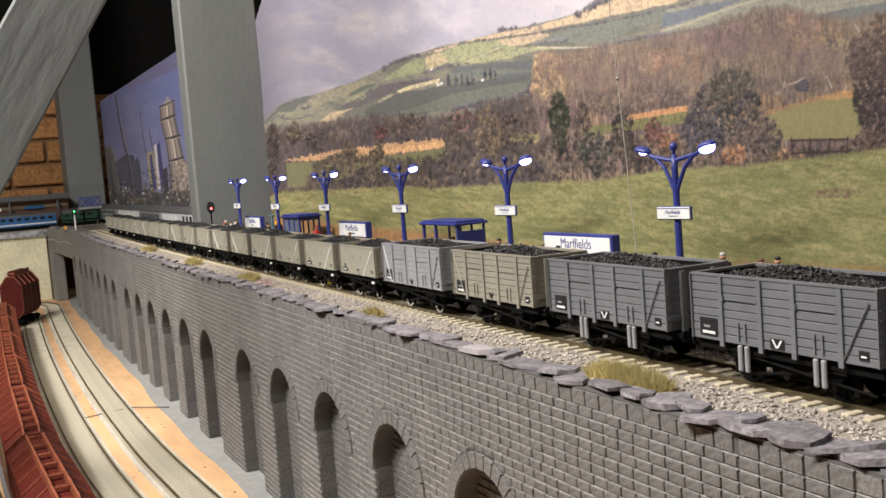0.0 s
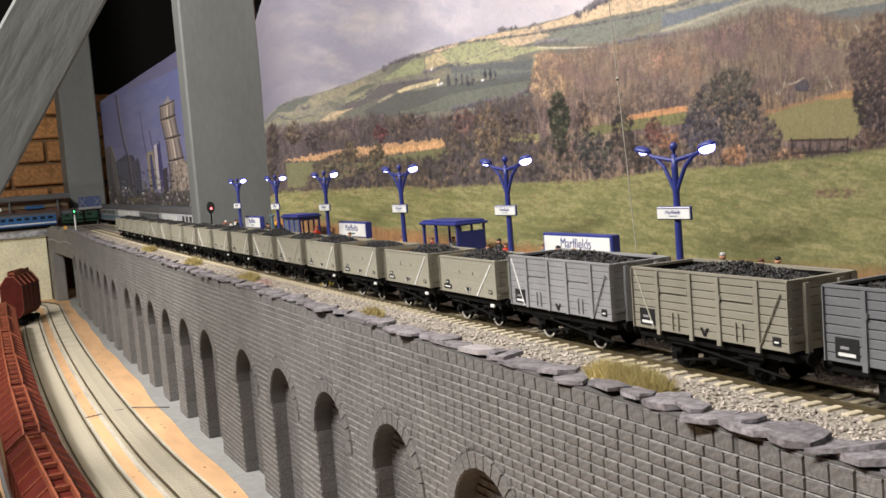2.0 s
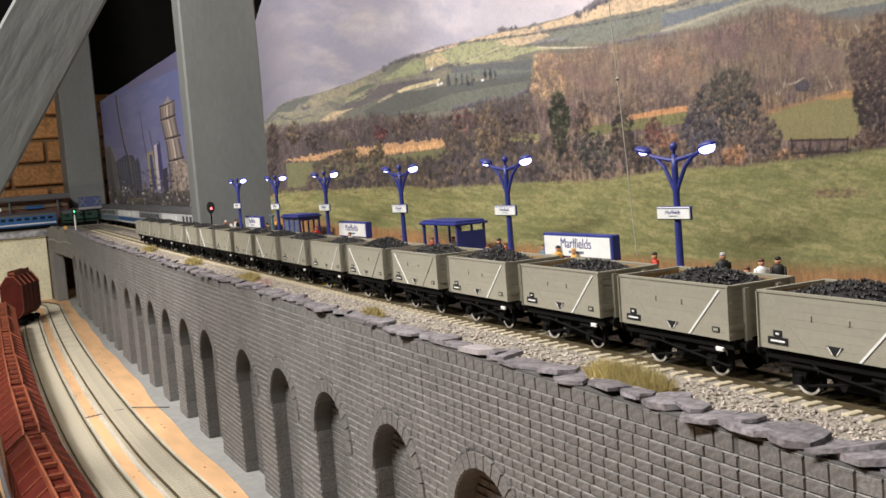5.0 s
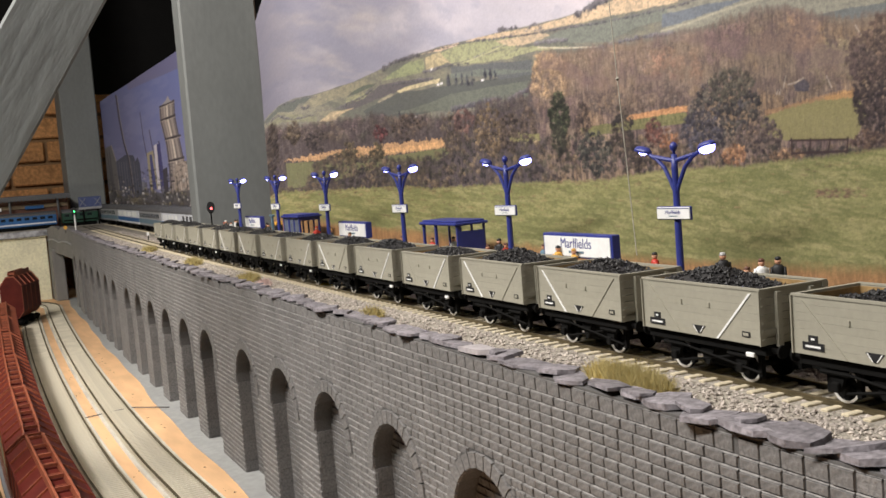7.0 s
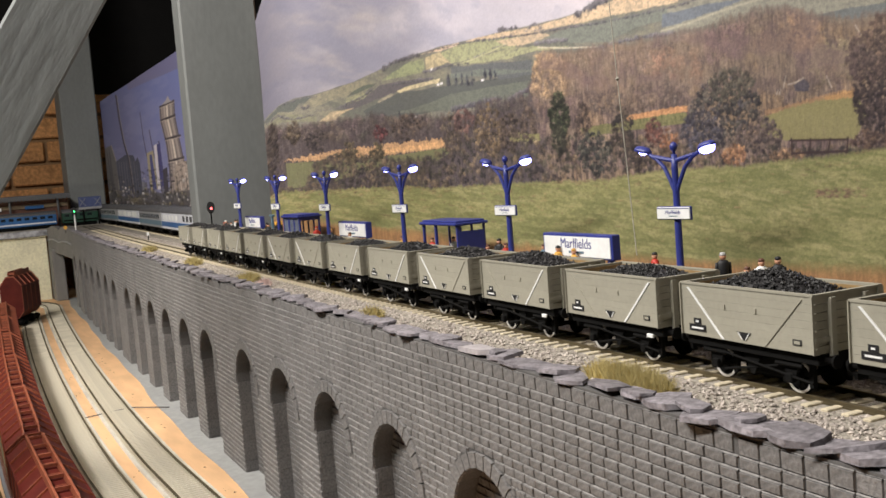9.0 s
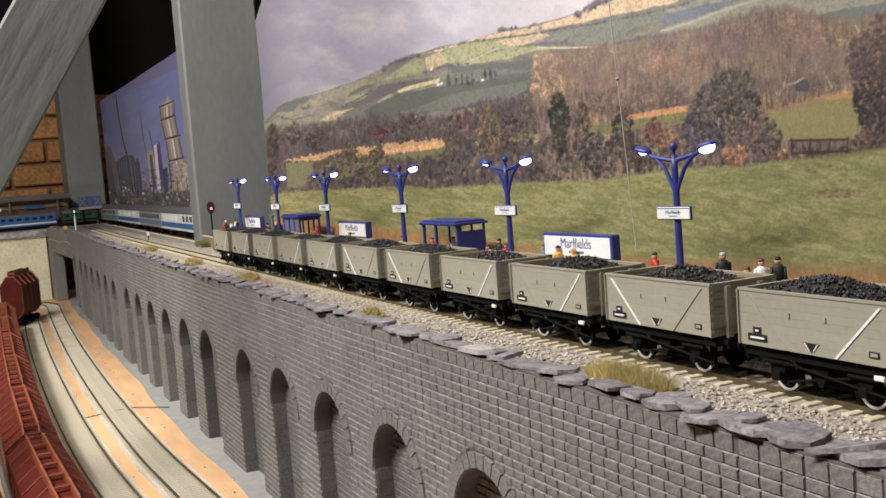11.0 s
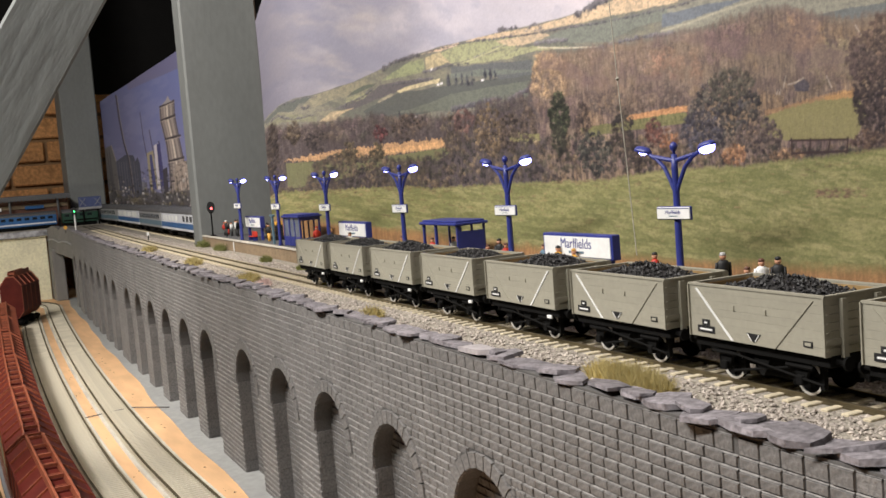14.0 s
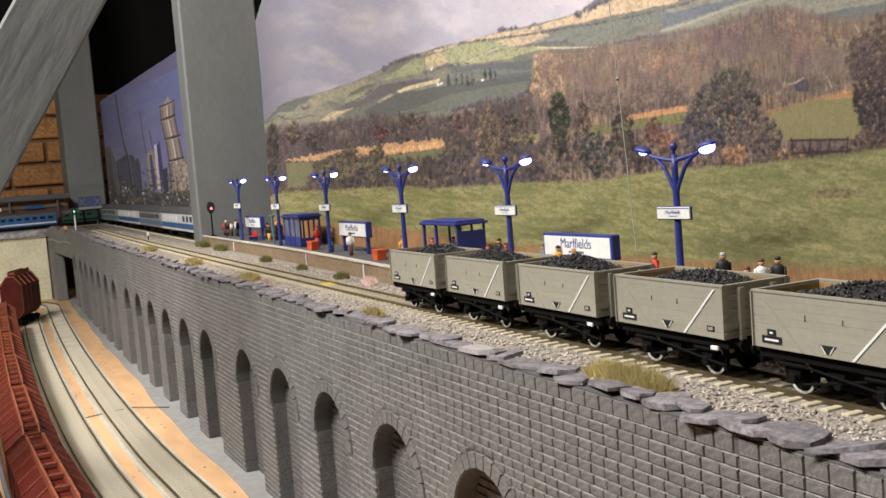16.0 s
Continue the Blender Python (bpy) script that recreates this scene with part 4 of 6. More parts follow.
    for n in range(900):
        u = p.rs.uniform(0, 1050)
        g = np.interp(u, *p.grow)
        b = np.interp(u, *zip(*sorted(low))) + p.rs.uniform(0, 60) * g
        p.line([(u, b), (u + p.rs.uniform(-5, 5) * g, b + p.rs.uniform(10, 34) * g)], .7 * g, c8(150, 128, 98) * p.rs.uniform(.35, 1.15), .35)
    # fine twigs over all the trees
    twig, leaf = p.grain(2.2, 13, 2), p.grain(2.4, 2.4, 2)
    open_ground = np.maximum(p.area([(948, 105.7), (970, 110.3), (997, 113.5), (1013, 111.4), (1018, 102.8), (1011, 91.1), (965, 92.5), (947, 99.0)]), p.area([(89, 115.1), (206, 111.9), (447, 108.9), (561, 110.1), (574, 106.5), (536, 99.7), (445, 102.3), (165, 78.7), (88, 81.4)]))
    p.rgb *= (1 + wood * (1 - .75 * open_ground) * ((twig - .5) * .36 + (leaf - .5) * .34))[..., None]
    # the upper wood is hazy with bare pale twigs
    crown = np.clip((p.V - np.interp(p.U, *zip(*sorted(hi_mid)))) / (55 * k), 0, 1) * wood * right
    p.lay(crown * (.22 + .5 * np.clip((p.grain(50, 46, 4) - .42) * 3, 0, 1)) * .75, c8(150, 128, 100))
    p.lay(crown * np.clip((p.grain(70, 40, 4) - .5) * 4, 0, .45), c8(122, 98, 92))
    # meadow
    m = p.under(meadow, 2.5, wob * .35 + (p.grain(3, 12, 2) - .5) * 8 * k)
    p.lay(m, c8(131, 129, 72))
    p.lay(m * np.clip((p.grain(150, 40, 4) - .42) * 4, 0, .75), c8(147, 141, 83))
    p.lay(m * np.clip((p.grain(80, 14, 4) - .5) * 6, 0, .6), c8(112, 114, 60))
    p.lay(m * np.clip((p.grain(34, 7, 4) - .52) * 6, 0, .55), c8(158, 148, 92))
    p.lay(m * np.clip((p.grain(18, 5, 4) - .54) * 6, 0, .5), c8(102, 104, 54))
    p.lay(m * np.clip((fine - .5) * 3, 0, .35), c8(96, 98, 48))
    for n in range(420):
        u = p.rs.uniform(0, 1050)
        g = np.interp(u, *p.grow)
        v = np.interp(u, *zip(*sorted(meadow))) - p.rs.rand() ** 2.2 * 130 * g
        p.blob(u, v, p.rs.uniform(3, 10), p.rs.uniform(1.2, 2.6), c8(128, 104, 66) * p.rs.uniform(.75, 1.25), .4)
    for n in range(60):
        u, v = p.rs.uniform((983, 64.1)[0], (1017, 63.7)[0]), p.rs.uniform((998, 62.5)[1], (998, 67.0)[1])
        p.blob(u, v, p.rs.uniform(3, 8), p.rs.uniform(1.5, 4), c8(104, 82, 58) * p.rs.uniform(.8, 1.2), .5)
    # reeds along the foot
    reeds = [(-126, 48), (97, 45), (431, 34), (660, 28), (871, 24), (965, 26), (1026, 27)]
    r = p.under(reeds, 7.0, wob)
    p.lay(r * .9, c8(142, 100, 56))
    p.lay(r * np.clip((p.grain(3, 22, 2) - .45) * 3, 0, .8), c8(170, 124, 70))
    p.rgb *= 1 + (p.rs.rand(*p.U.shape) - .5)[..., None] * (.06 + .10 * hill)[..., None]
    # field gate
    for pts in ([(968, 92.6), (1006, 90.9)], [(970, 85.8), (1005, 85.2)], [(969, 93.4), (969, 85.2)], [(982, 92.6), (981, 85.2)], [(995, 91.9), (993, 85.2)], [(1006, 91.8), (1005, 84.6)]):
        p.line(pts, .95, c8(62, 46, 38))
    # the print is faded and a little grey; areas are graded against uneven lamp light
    grey = p.rgb.mean(-1, keepdims=True)
    p.rgb = (grey + (p.rgb - grey) * .84 + np.array((0, -.002, .023))) * (1 - .12 * (1 - hill) * np.clip((560 - p.U) / 250, 0, 1) + .05 * hill * (1 - wood) - .10 * hill * (1 - m) * np.clip((p.U - 880) / 60, 0, 1) - .05 * wood * (1 - m) * right + .06 * m - .11 * m * np.clip((p.U - 760) / 200, 0, 1))[..., None]
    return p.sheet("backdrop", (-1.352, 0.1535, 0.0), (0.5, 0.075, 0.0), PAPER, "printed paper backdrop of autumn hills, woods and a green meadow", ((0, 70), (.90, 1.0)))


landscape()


def skyline():
    p = Print(np.arange(0, 1462, 3.6), np.arange(0, 366, 1.0), 9, ([0, 1500], [1.2, 1.1]), ([0, 1500], [10, 4.5]))
    fine, mid = p.grain(3, 3, 3), p.grain(24, 24, 4)
    p.ragged, p.speck = p.grain(4, 5, 3), p.grain(2, 3, 2)

    def c8(r, g, b):
        return np.array((r, g, b)) / 255.0

    def poly(pts, c, strength=1.0):
        p.lay(p.area(pts) * strength, c8(*c))

    def stroke(pts, width, c, strength=1.0):
        """A line whose width is counted along the wall."""
        for (xa, ya), (xb, yb) in zip(pts, pts[1:]):
            poly([(xa - width, ya), (xa + width, ya), (xb + width, yb), (xb - width, yb)], c, strength)

    # dusk sky, with a duller joined sheet along its upper edge
    p.rgb[:] = c8(116, 116, 158)
    p.lay(np.clip((p.V - 90) / 260, 0, 1), c8(98, 106, 160))
    p.lay(np.clip((800 - p.U) / 900, 0, .5), c8(92, 90, 124))
    p.lay(np.clip((mid - .5) * 2, 0, .3), c8(130, 128, 164))
    poly([(470, 375.1), (1123, 364.4), (1118, 330.2), (488, 349.1)], (104, 98, 130), .75)
    # hazy far blocks
    for k in range(60):
        u, w, h = p.rs.uniform(0, 1450), p.rs.uniform(20, 60), p.rs.uniform(70, 135)
        c = np.array((104, 102, 112)) * p.rs.uniform(.62, 1.25)
        blk = ((np.abs(p.U - u) < w / 2) & (p.V < h)).astype(float)
        p.lay(blk * .8, c8(*c))
        p.lay(blk * ((p.V / 4.4 + k * .3) % 1 < .5) * ((p.U / 17.0) % 1 < .6) * .5, c8(*(c * .55)))
    # broad hotel with a raked roof
    poly([(-65, 217.5), (-10, 228.2), (136, 231.7), (202, 176.5), (215, 105.8), (208, 63.5), (-104, 64.6)], (98, 93, 94))
    for i in range(7):
        stroke([(40, 219.0) if i % 2 else (89, 226.2), ((113, 73.5)[0] - 40 + i * 12, 62)], 5, (70, 68, 76), .6)
    stroke([(136, 231.7), (202, 176.5), (206, 105.9)], 9, (142, 132, 122), .8)
    poly([(185, 181.9), (338, 193.6), (467, 187.6), (490, 170.9), (529, 180.5), (558, 162.5), (550, 93.1), (556, 76.3), (220, 82.2)], (70, 72, 90))
    for y in range(6):
        a, b = (226, 167.8), (566, 148.4)
        stroke([(a[0], a[1] - y * 15), (b[0], b[1] - y * 15 - 4)], 1, (112, 110, 118), .5)
    p.lay(p.area([(185, 181.9), (490, 170.9), (550, 93.1), (220, 82.2)]) * ((p.U / 38) % 1 < .35) * .5, c8(104, 102, 112))
    # needle towers
    stroke([(301, 356.5), (315, 289.3), (341, 227.8), (385, 181.1), (407, 87.8)], 11, (66, 62, 76))
    stroke([(319, 354.7), (333, 287.9), (359, 226.7), (402, 180.4), (424, 87.6)], 4, (140, 130, 124), .8)
    stroke([(628, 283.8), (644, 219.6), (673, 164.7)], 5, (72, 68, 92), .9)
    stroke([(725, 234.1), (738, 207.3), (758, 167.6)], 6, (80, 76, 104), .9)
    stroke([(817, 202.7), (830, 151.9), (836, 89.0)], 5, (62, 58, 82), .9)
    # slim towers
    poly([(668, 182.2), (748, 186.1), (759, 141.8), (762, 96.5), (670, 94.1)], (150, 138, 112))
    poly([(701, 176.7), (730, 177.9), (749, 96.8), (699, 94.9)], (72, 74, 128))
    poly([(760, 195.8), (828, 199.5), (836, 151.7), (827, 95.4), (761, 95.3)], (186, 178, 186))
    poly([(794, 196.4), (828, 199.5), (836, 151.7), (827, 95.4), (794, 94.7)], (68, 66, 116))
    poly([(836, 139.1), (881, 142.5), (873, 76.1), (822, 74.1)], (66, 62, 74))
    # great banded tower
    left, right = [(854, 274.5), (851, 244.0), (888, 192.4), (897, 149.3), (894, 82.0)], [(1010, 274.5), (1001, 244.1), (1023, 196.3), (1050, 149.0), (1046, 80.2)]
    poly(left + right[::-1], (142, 128, 122))

    def across(f):
        return [(a[0] + (b[0] - a[0]) * f, a[1] + (b[1] - a[1]) * f) for a, b in zip(left, right)]
    for f, w, c, s_ in ((.06, 7, (84, 76, 82), .9), (.2, 5, (116, 104, 104), .7), (.33, 5, (168, 152, 142), .8), (.5, 8, (204, 188, 172), .9), (.62, 4, (108, 98, 98), .8), (.76, 5, (158, 146, 138), .7), (.86, 4, (102, 92, 94), .8), (.96, 7, (86, 78, 88), .9)):
        stroke(across(f), w, c, s_)
    for a, b in (((854, 274.5), (1010, 274.5)), ((852, 245.1), (1007, 244.8)), ((880, 202.6), (1037, 201.2)), ((899, 154.0), (1054, 155.7)), ((908, 109.9), (1055, 112.2))):
        poly([(a[0], a[1] + 2.5), (b[0], b[1] + 2.5), (b[0], b[1] - 2.0), (a[0], a[1] - 2.0)], (72, 64, 68))
        poly([(a[0], a[1] - 2.0), (b[0], b[1] - 2.0), (b[0], b[1] - 4.0), (a[0], a[1] - 4.0)], (178, 160, 146), .6)
    poly([(874, 276.4), (927, 282.4), (948, 289.8), (966, 278.7), (994, 274.9)], (150, 140, 140))
    # lit blocks at the near end
    poly([(965, 144.2), (1035, 150.7), (1096, 145.9), (1089, 60.5), (914, 61.1)], (158, 140, 128))
    for k in range(14):
        u = (955, 111.2)[0] + k * 11
        stroke([(u, 62), (u - 14, p.rs.uniform(105, 150))], p.rs.uniform(2, 5), tuple(np.array((150, 134, 124)) * p.rs.uniform(.4, 1.35)), .8)
    stroke([(1108, 172.2), (1104, 129.9), (1100, 85.2)], 5, (70, 62, 74))
    # street, trees and stalls along the foot
    p.lay(np.clip((86 + (mid - .5) * 40 - p.V) / 8, 0, .85), c8(80, 76, 76))
    p.lay(np.clip((84 - p.V) / 8, 0, .7) * np.clip(1 - np.abs(p.U - 430) / 150, 0, 1), c8(122, 110, 80))
    for k in range(420):
        c = np.array(((118, 110, 104), (62, 58, 60), (178, 170, 166), (84, 82, 100), (110, 100, 76))[k % 5]) * p.rs.uniform(.7, 1.2)
        p.blob(p.rs.uniform(0, 1450), p.rs.uniform(52, 100) if k % 3 else p.rs.uniform(60, 125), p.rs.uniform(.8, 2.4), p.rs.uniform(1.5, 5), c8(*c), .8)
    p.lay(np.clip((fine - .56) * 2.5, 0, .5) * (p.V < 150), c8(56, 54, 60))
    # faded ink
    grey = p.rgb.mean(-1, keepdims=True)
    p.rgb = (grey + (p.rgb - grey) * .82) * 1.16 + .01
    return p.sheet("city_backdrop", (-3.12, 0.252, 0.0), (-1.665, 0.205, 0.0), PAPER, "printed paper backdrop of a blue dusk city skyline with a banded tower")


skyline()

# thread that hangs before the landscape
s = Shape()
a, b = Vector((-0.5187, 0.103, 0.2286)), Vector((-0.5039, 0.103, 0.0289))
s.rod(a, b, 0.00034, 6)
s.lathe([(.0004, -.0012), (.0014, 0), (.0004, .0012)], 8, Matrix.Translation(a + (b - a) * 0.447))
setting("hanging_thread", s, M["thread"], "thin pale thread hanging before the backdrop", "thread")

# ---- slate coping on the viaduct ----
rng = random.Random(8)
s = Shape()
strip(s, -0.1, WALL_X1, -0.0605, -0.050, -0.0018, -0.0008, 60)
coping = setting("coping", s, M["mortar"], "loose coping of broken grey slates along the viaduct", "coping")


def slate(x, n, z, lx, ly, h, turn, tip, lean, mat):
    sh = Shape()
    k = rng.randint(5, 9)
    rim = []
    for i in range(k):
        t = 2 * math.pi * (i + rng.uniform(-.25, .25)) / k
        f = 1 / max(abs(math.cos(t)), abs(math.sin(t))) ** .55
        rim.append((lx / 2 * math.cos(t) * f * rng.uniform(.7, 1.15), ly / 2 * math.sin(t) * f * rng.uniform(.68, 1.15)))
    v = [(a, b, rng.uniform(-.0002, .0002)) for a, b in rim] + [(a * .985, b * .975, h * rng.uniform(.85, 1.1)) for a, b in rim] + [(a * .6, b * .6, h * rng.uniform(.95, 1.12)) for a, b in rim]
    f = [(i, (i + 1) % k, k + (i + 1) % k, k + i) for i in range(k)] + [(k + i, k + (i + 1) % k, 2 * k + (i + 1) % k, 2 * k + i) for i in range(k)]
    f += [tuple(range(k))[::-1], tuple(range(2 * k, 3 * k))]
    sh.add(v, f)
    part("slate", sh, mat, coping, m=along(x, n, z, turn) @ pose(0, 0, 0, tip, lean, 0))


x = -0.185
while x > -2.62:
    lx = rng.uniform(.022, .036)
    mat = M["slate_pale"] if -0.440 < x < -0.416 else M["slate"]
    slate(x, -0.0550 + rng.uniform(-.002, .0025), -0.0004 + rng.uniform(0, .0010), lx, rng.uniform(.013, .0175), rng.uniform(.0013, .0026), rng.uniform(-16, 16), rng.uniform(-6, 7), rng.uniform(-5, 2), mat)
    if rng.random() < .38:
        slate(x + rng.uniform(-.010, .010), -0.0545 + rng.uniform(-.003, .004), 0.0019, lx * rng.uniform(.45, .85), rng.uniform(.009, .014), rng.uniform(.0009, .0018), rng.uniform(-40, 40), rng.uniform(-8, 8), rng.uniform(-8, 4), M["slate"])
    x -= lx * rng.uniform(.62, .9)

# ---- tufts ----
def tuft(x, n, z, spread, height, count, mat, label, category="grass tuft"):
    sh = Shape()
    for k in range(count):
        a, r = rng.uniform(0, 6.28), spread * math.sqrt(rng.random())
        q = Vector((r * math.cos(a) * 1.8, r * math.sin(a), 0))
        t = q + Vector((rng.uniform(-.35, .35) * height, rng.uniform(-.35, .35) * height, height * rng.uniform(.5, 1.1) * (1 - .4 * r / spread)))
        w = Vector((math.cos(a * 7), math.sin(a * 7), 0)) * .00032
        sh.add([q - w, q + w, t, q + w.cross(Vector((0, 0, 1)))], [(0, 1, 2), (1, 3, 2), (3, 0, 2), (0, 3, 1)])
    v = at(x, n, z)
    ob = part("grass_tuft", sh, mat)
    ob.matrix_basis = Matrix.Translation(v)
    return tagged(ob, label, category, "tufts on the track bed", "stuff")


for x, n, sp, hh in ((-0.334, -0.037, .0085, .0085), (-0.350, -0.037, .0075, .0075), (-0.318, -0.039, .0065, .007), (-0.606, -0.043, .006, .0075), (-0.945, -0.035, .010, .008), (-1.205, -0.033, .009, .009), (-1.55, -0.03, .010, .009)):
    tuft(x, n, -.003, sp, hh * 1.45, 800, M["grass"], "dry straw-coloured grass tuft on the ballast")
for x, n, sp, hh in ((-1.41, .0465, .008, .010), (-1.135, .0365, .006, .008), (-0.86, .030, .006, .007), (-1.53, .047, .009, .011), (-0.99, .034, .005, .006)):
    tuft(x, n, -.003, sp, hh * 1.35, 420, M["moss"], "dull green weed growing at the platform foot")
for x, n in ((-0.88, -.037), (-0.786, .0275)):
    tuft(x, n, -.003, .0055, .0105, 420, M["pink"], "pale pink flowering weed on the ballast")
tuft(-0.822, .004, -.003, .0065, .004, 420, M["bright_yellow"], "bright yellow flower scatter between the rails")

# ---- platform ----
def edge_n(x):
    return float(np.interp(x, [-1.58, -1.13, -0.93, -0.77, -0.45, 0.2], [.0565, .0562, .0500, .0420, .0370, .0360]))


PLAT = 0.012
s, lip, face = Shape(), Shape(), Shape()
rings, rings2, rings3 = [], [], []
for i in range(61):
    x = 0.15 - 1.722 * i / 60
    e = edge_n(x)
    rings.append([at(x, e + .003, -.004), at(x, .112, -.004), at(x, .112, PLAT), at(x, e + .003, PLAT)])
    rings2.append([at(x, e - .001, PLAT - .0012), at(x, e + .0042, PLAT - .0012), at(x, e + .0042, PLAT + .0004), at(x, e - .001, PLAT + .0004)])
    rings3.append([at(x, e + .0006, -.004), at(x, e + .003, -.004), at(x, e + .003, PLAT - .0012), at(x, e + .0006, PLAT - .0012)])
s.sweep(rings)
platform = setting("platform", s, M["tarmac"], "dark tarmac station platform with a white edge", "platform")
part("platform_edge", lip.sweep(rings2), material("worn_white_edge", (.62, .58, .50), .7, grain=300, vary=.15, dirt=(.3, .25, .2), dirt_amount=.4), platform, "worn white edge stones")
part("platform_face", face.sweep(rings3), M["brick_tan"], platform, "tan brick face")
bricks = Shape()
for row in range(5):
    x = -0.70
    z0 = -.003 + row * .0027
    while x > -1.575:
        x2 = x - .0072
        v = [at(xx, edge_n(xx) + .0007 - d, zz) for d in (0, .0005) for xx, zz in ((x - .0003, z0), (x2 + .0003, z0), (x2 + .0003, z0 + .0023), (x - .0003, z0 + .0023))]
        bricks.add(v, STONE_FACES)
        x = x2 if row % 2 or x < -.70 else x - .0036
tagged(part("bricks", bricks, M["brick_tan"], platform), kind="stuff")
for x in (-1.365, -1.03, -0.84):
    q = Shape().chamfered(-.0008, .0008, -.0012, 0, -.003, .0095, .0002)
    tagged(part("marker_post", q, M["white"], None, m=along(x, edge_n(x) - .0004, 0)), "short white marker post against the platform face", "post", "markers on the platform face")


def lettering(text, size, mat, parent, m, name="lettering"):
    cu = bpy.data.curves.new(name, "FONT")
    cu.body, cu.size, cu.align_x, cu.align_y, cu.extrude = text, size, "CENTER", "CENTER", 0.00008
    tmp = new(name, cu)
    bpy.context.view_layer.update()
    me = bpy.data.meshes.new_from_object(tmp)
    bpy.data.objects.remove(tmp)
    me.materials.append(mat)
    ob = new(name, me)
    ob.parent, ob.matrix_basis = parent, m
    return ob


# ---- platform lamps ----
def platform_lamp():
    ob = thing("platform_lamp", Matrix(), "blue twin-arm platform lamp, lit, with a small white name plate", "lamp", "lamps along the platform")
    pole = Shape()
    pole.lathe([(.0026, 0), (.0026, .002), (.0021, .004), (.0020, .030), (.0018, .070), (.0016, .078)], 12)
    part("pole", pole, M["blue"], ob, smooth=True)
    fin = Shape().lathe([(.0008, .076), (.0008, .0795), (.0019, .0808), (.0022, .0825), (.0014, .0840), (.0002, .0846)], 12)
    part("finial", fin, M["blue"], ob, smooth=True)
    for sg in (-1, 1):
        arm = Shape()
        pts = [Vector((0, 0, .056)), Vector((sg * .0035, 0, .064)), Vector((sg * .0075, 0, .071)), Vector((sg * .013, 0, .0760)), Vector((sg * .0190, 0, .0790))]
        for a, b in zip(pts, pts[1:]):
            arm.rod(a, b, .0011, 8)
        arm.rod((0, 0, .0745), (sg * .0145, 0, .0772), .0012, 8)
        part("arm", arm, M["blue"], ob)
        tilt = Matrix.Translation((sg * .0235, 0, .0805)) @ Matrix.Rotation(radians(-sg * 14), 4, "Y")
        head = Shape()
        head.lathe([(.0004, .0030), (.0030, .0026), (.0042, .0012), (.0045, .0)], 14, tilt @ Matrix.Diagonal((1.35, .85, 1, 1)))
        hd = part("head", head, M["blue"], ob, smooth=True)
        lens = Shape().lathe([(.0033, .0), (.0031, -.0014), (.0022, -.0024), (.0006, -.0028)], 14, tilt @ Matrix.Diagonal((1.2, .95, 1, 1)) @ Matrix.Scale(.92 + .26 * sg, 4))
        part("lens", lens, M["lamp_lit"], hd, "glowing blue-white lens", smooth=True)
    plate = Shape().chamfered(-.0120, .0120, -.0034, -.0026, .0437, .0500, .0002)
    pl = part("name_plate", plate, M["white"], ob, "white plate with dark blue writing bars")
    lettering("Marlfields", .0029, M["blue"], pl, pose(0, -.00345, .0473, 90, 0, 0))
    part("writing", Shape().box(-.003, .003, -.0036, -.0034, .0451, .0455), M["teal"], pl)
    part("writing", Shape().box(-.0115, .0115, -.0036, -.0034, .0493, .0496), M["blue"], pl)
    part("plate_back", Shape().chamfered(-.0124, .0124, -.0026, -.0014, .0433, .0504, .0002), M["blue"], pl)
    return ob


lamp = platform_lamp()
lamp.matrix_basis = along(-0.421, .065, PLAT, 6)
for x in (-0.603, -0.788, -0.985, -1.166, -1.352):
    copy_thing(lamp, along(x, .065, PLAT, 6))


# ---- station name boards ----
def name_board():
    ob = thing("station_sign", Matrix(), "white station name board in a thick blue frame on legs", "sign", "name boards on the platform")
    fr = Shape().chamfered(-.0395, .0395, -.0025, .0035, .0160, .0315, .0004)
    part("frame", fr, M["blue"], ob)
    bd = part("board", Shape().box(-.0375, .0375, -.0030, -.0025, .0172, .0298), M["white"], ob, "white face with dark blue lettering")
    m = pose(0, -.00305, .0252, 90, 0, 0)
    lettering("Marlfields", .0092, M["blue"], bd, m)
    part("writing", Shape().box(-.008, .009, -.0033, -.0030, .0192, .0206), M["teal"], bd)
    for x in (-.033, .033):
        part("leg", Shape().chamfered(x - .0017, x + .0017, -.001, .0025, 0, .0162, .0003), M["blue"], ob)
    return ob


board = name_board()
board.matrix_basis = along(-0.532, .075, PLAT)
copy_thing(board, along(-0.946, .079, PLAT))
copy_thing(board, along(-1.332, .079, PLAT))


# ---- waiting shelters ----
def shelter(L, D, label):
    ob = thing("waiting_shelter", Matrix(), label, "shelter", "shelters on the platform")
    h = L / 2
    rf = Shape().chamfered(-h - .002, h + .002, -.002, D + .002, .0335, .0358, .0006)
    rf.chamfered(-h, h, 0, D, .0358, .0372, .0005)
    part("roof", rf, M["blue"], ob)
    for x in (-h + .001, -h * .25, h - .001):
        part("post", Shape().chamfered(x - .0011, x + .0011, 0, .0022, 0, .0335, .0003), M["blue"], ob)
    back = part("back_wall", Shape().box(-h, h, D - .0018, D, 0, .003), M["blue"], ob)
    for k in range(4):
        x = -h + .001 + (L - .002) * k / 3
        part("mullion", Shape().box(x - .0008, x + .0008, D - .0016, D, .003, .0335), M["blue"], back)
    return ob


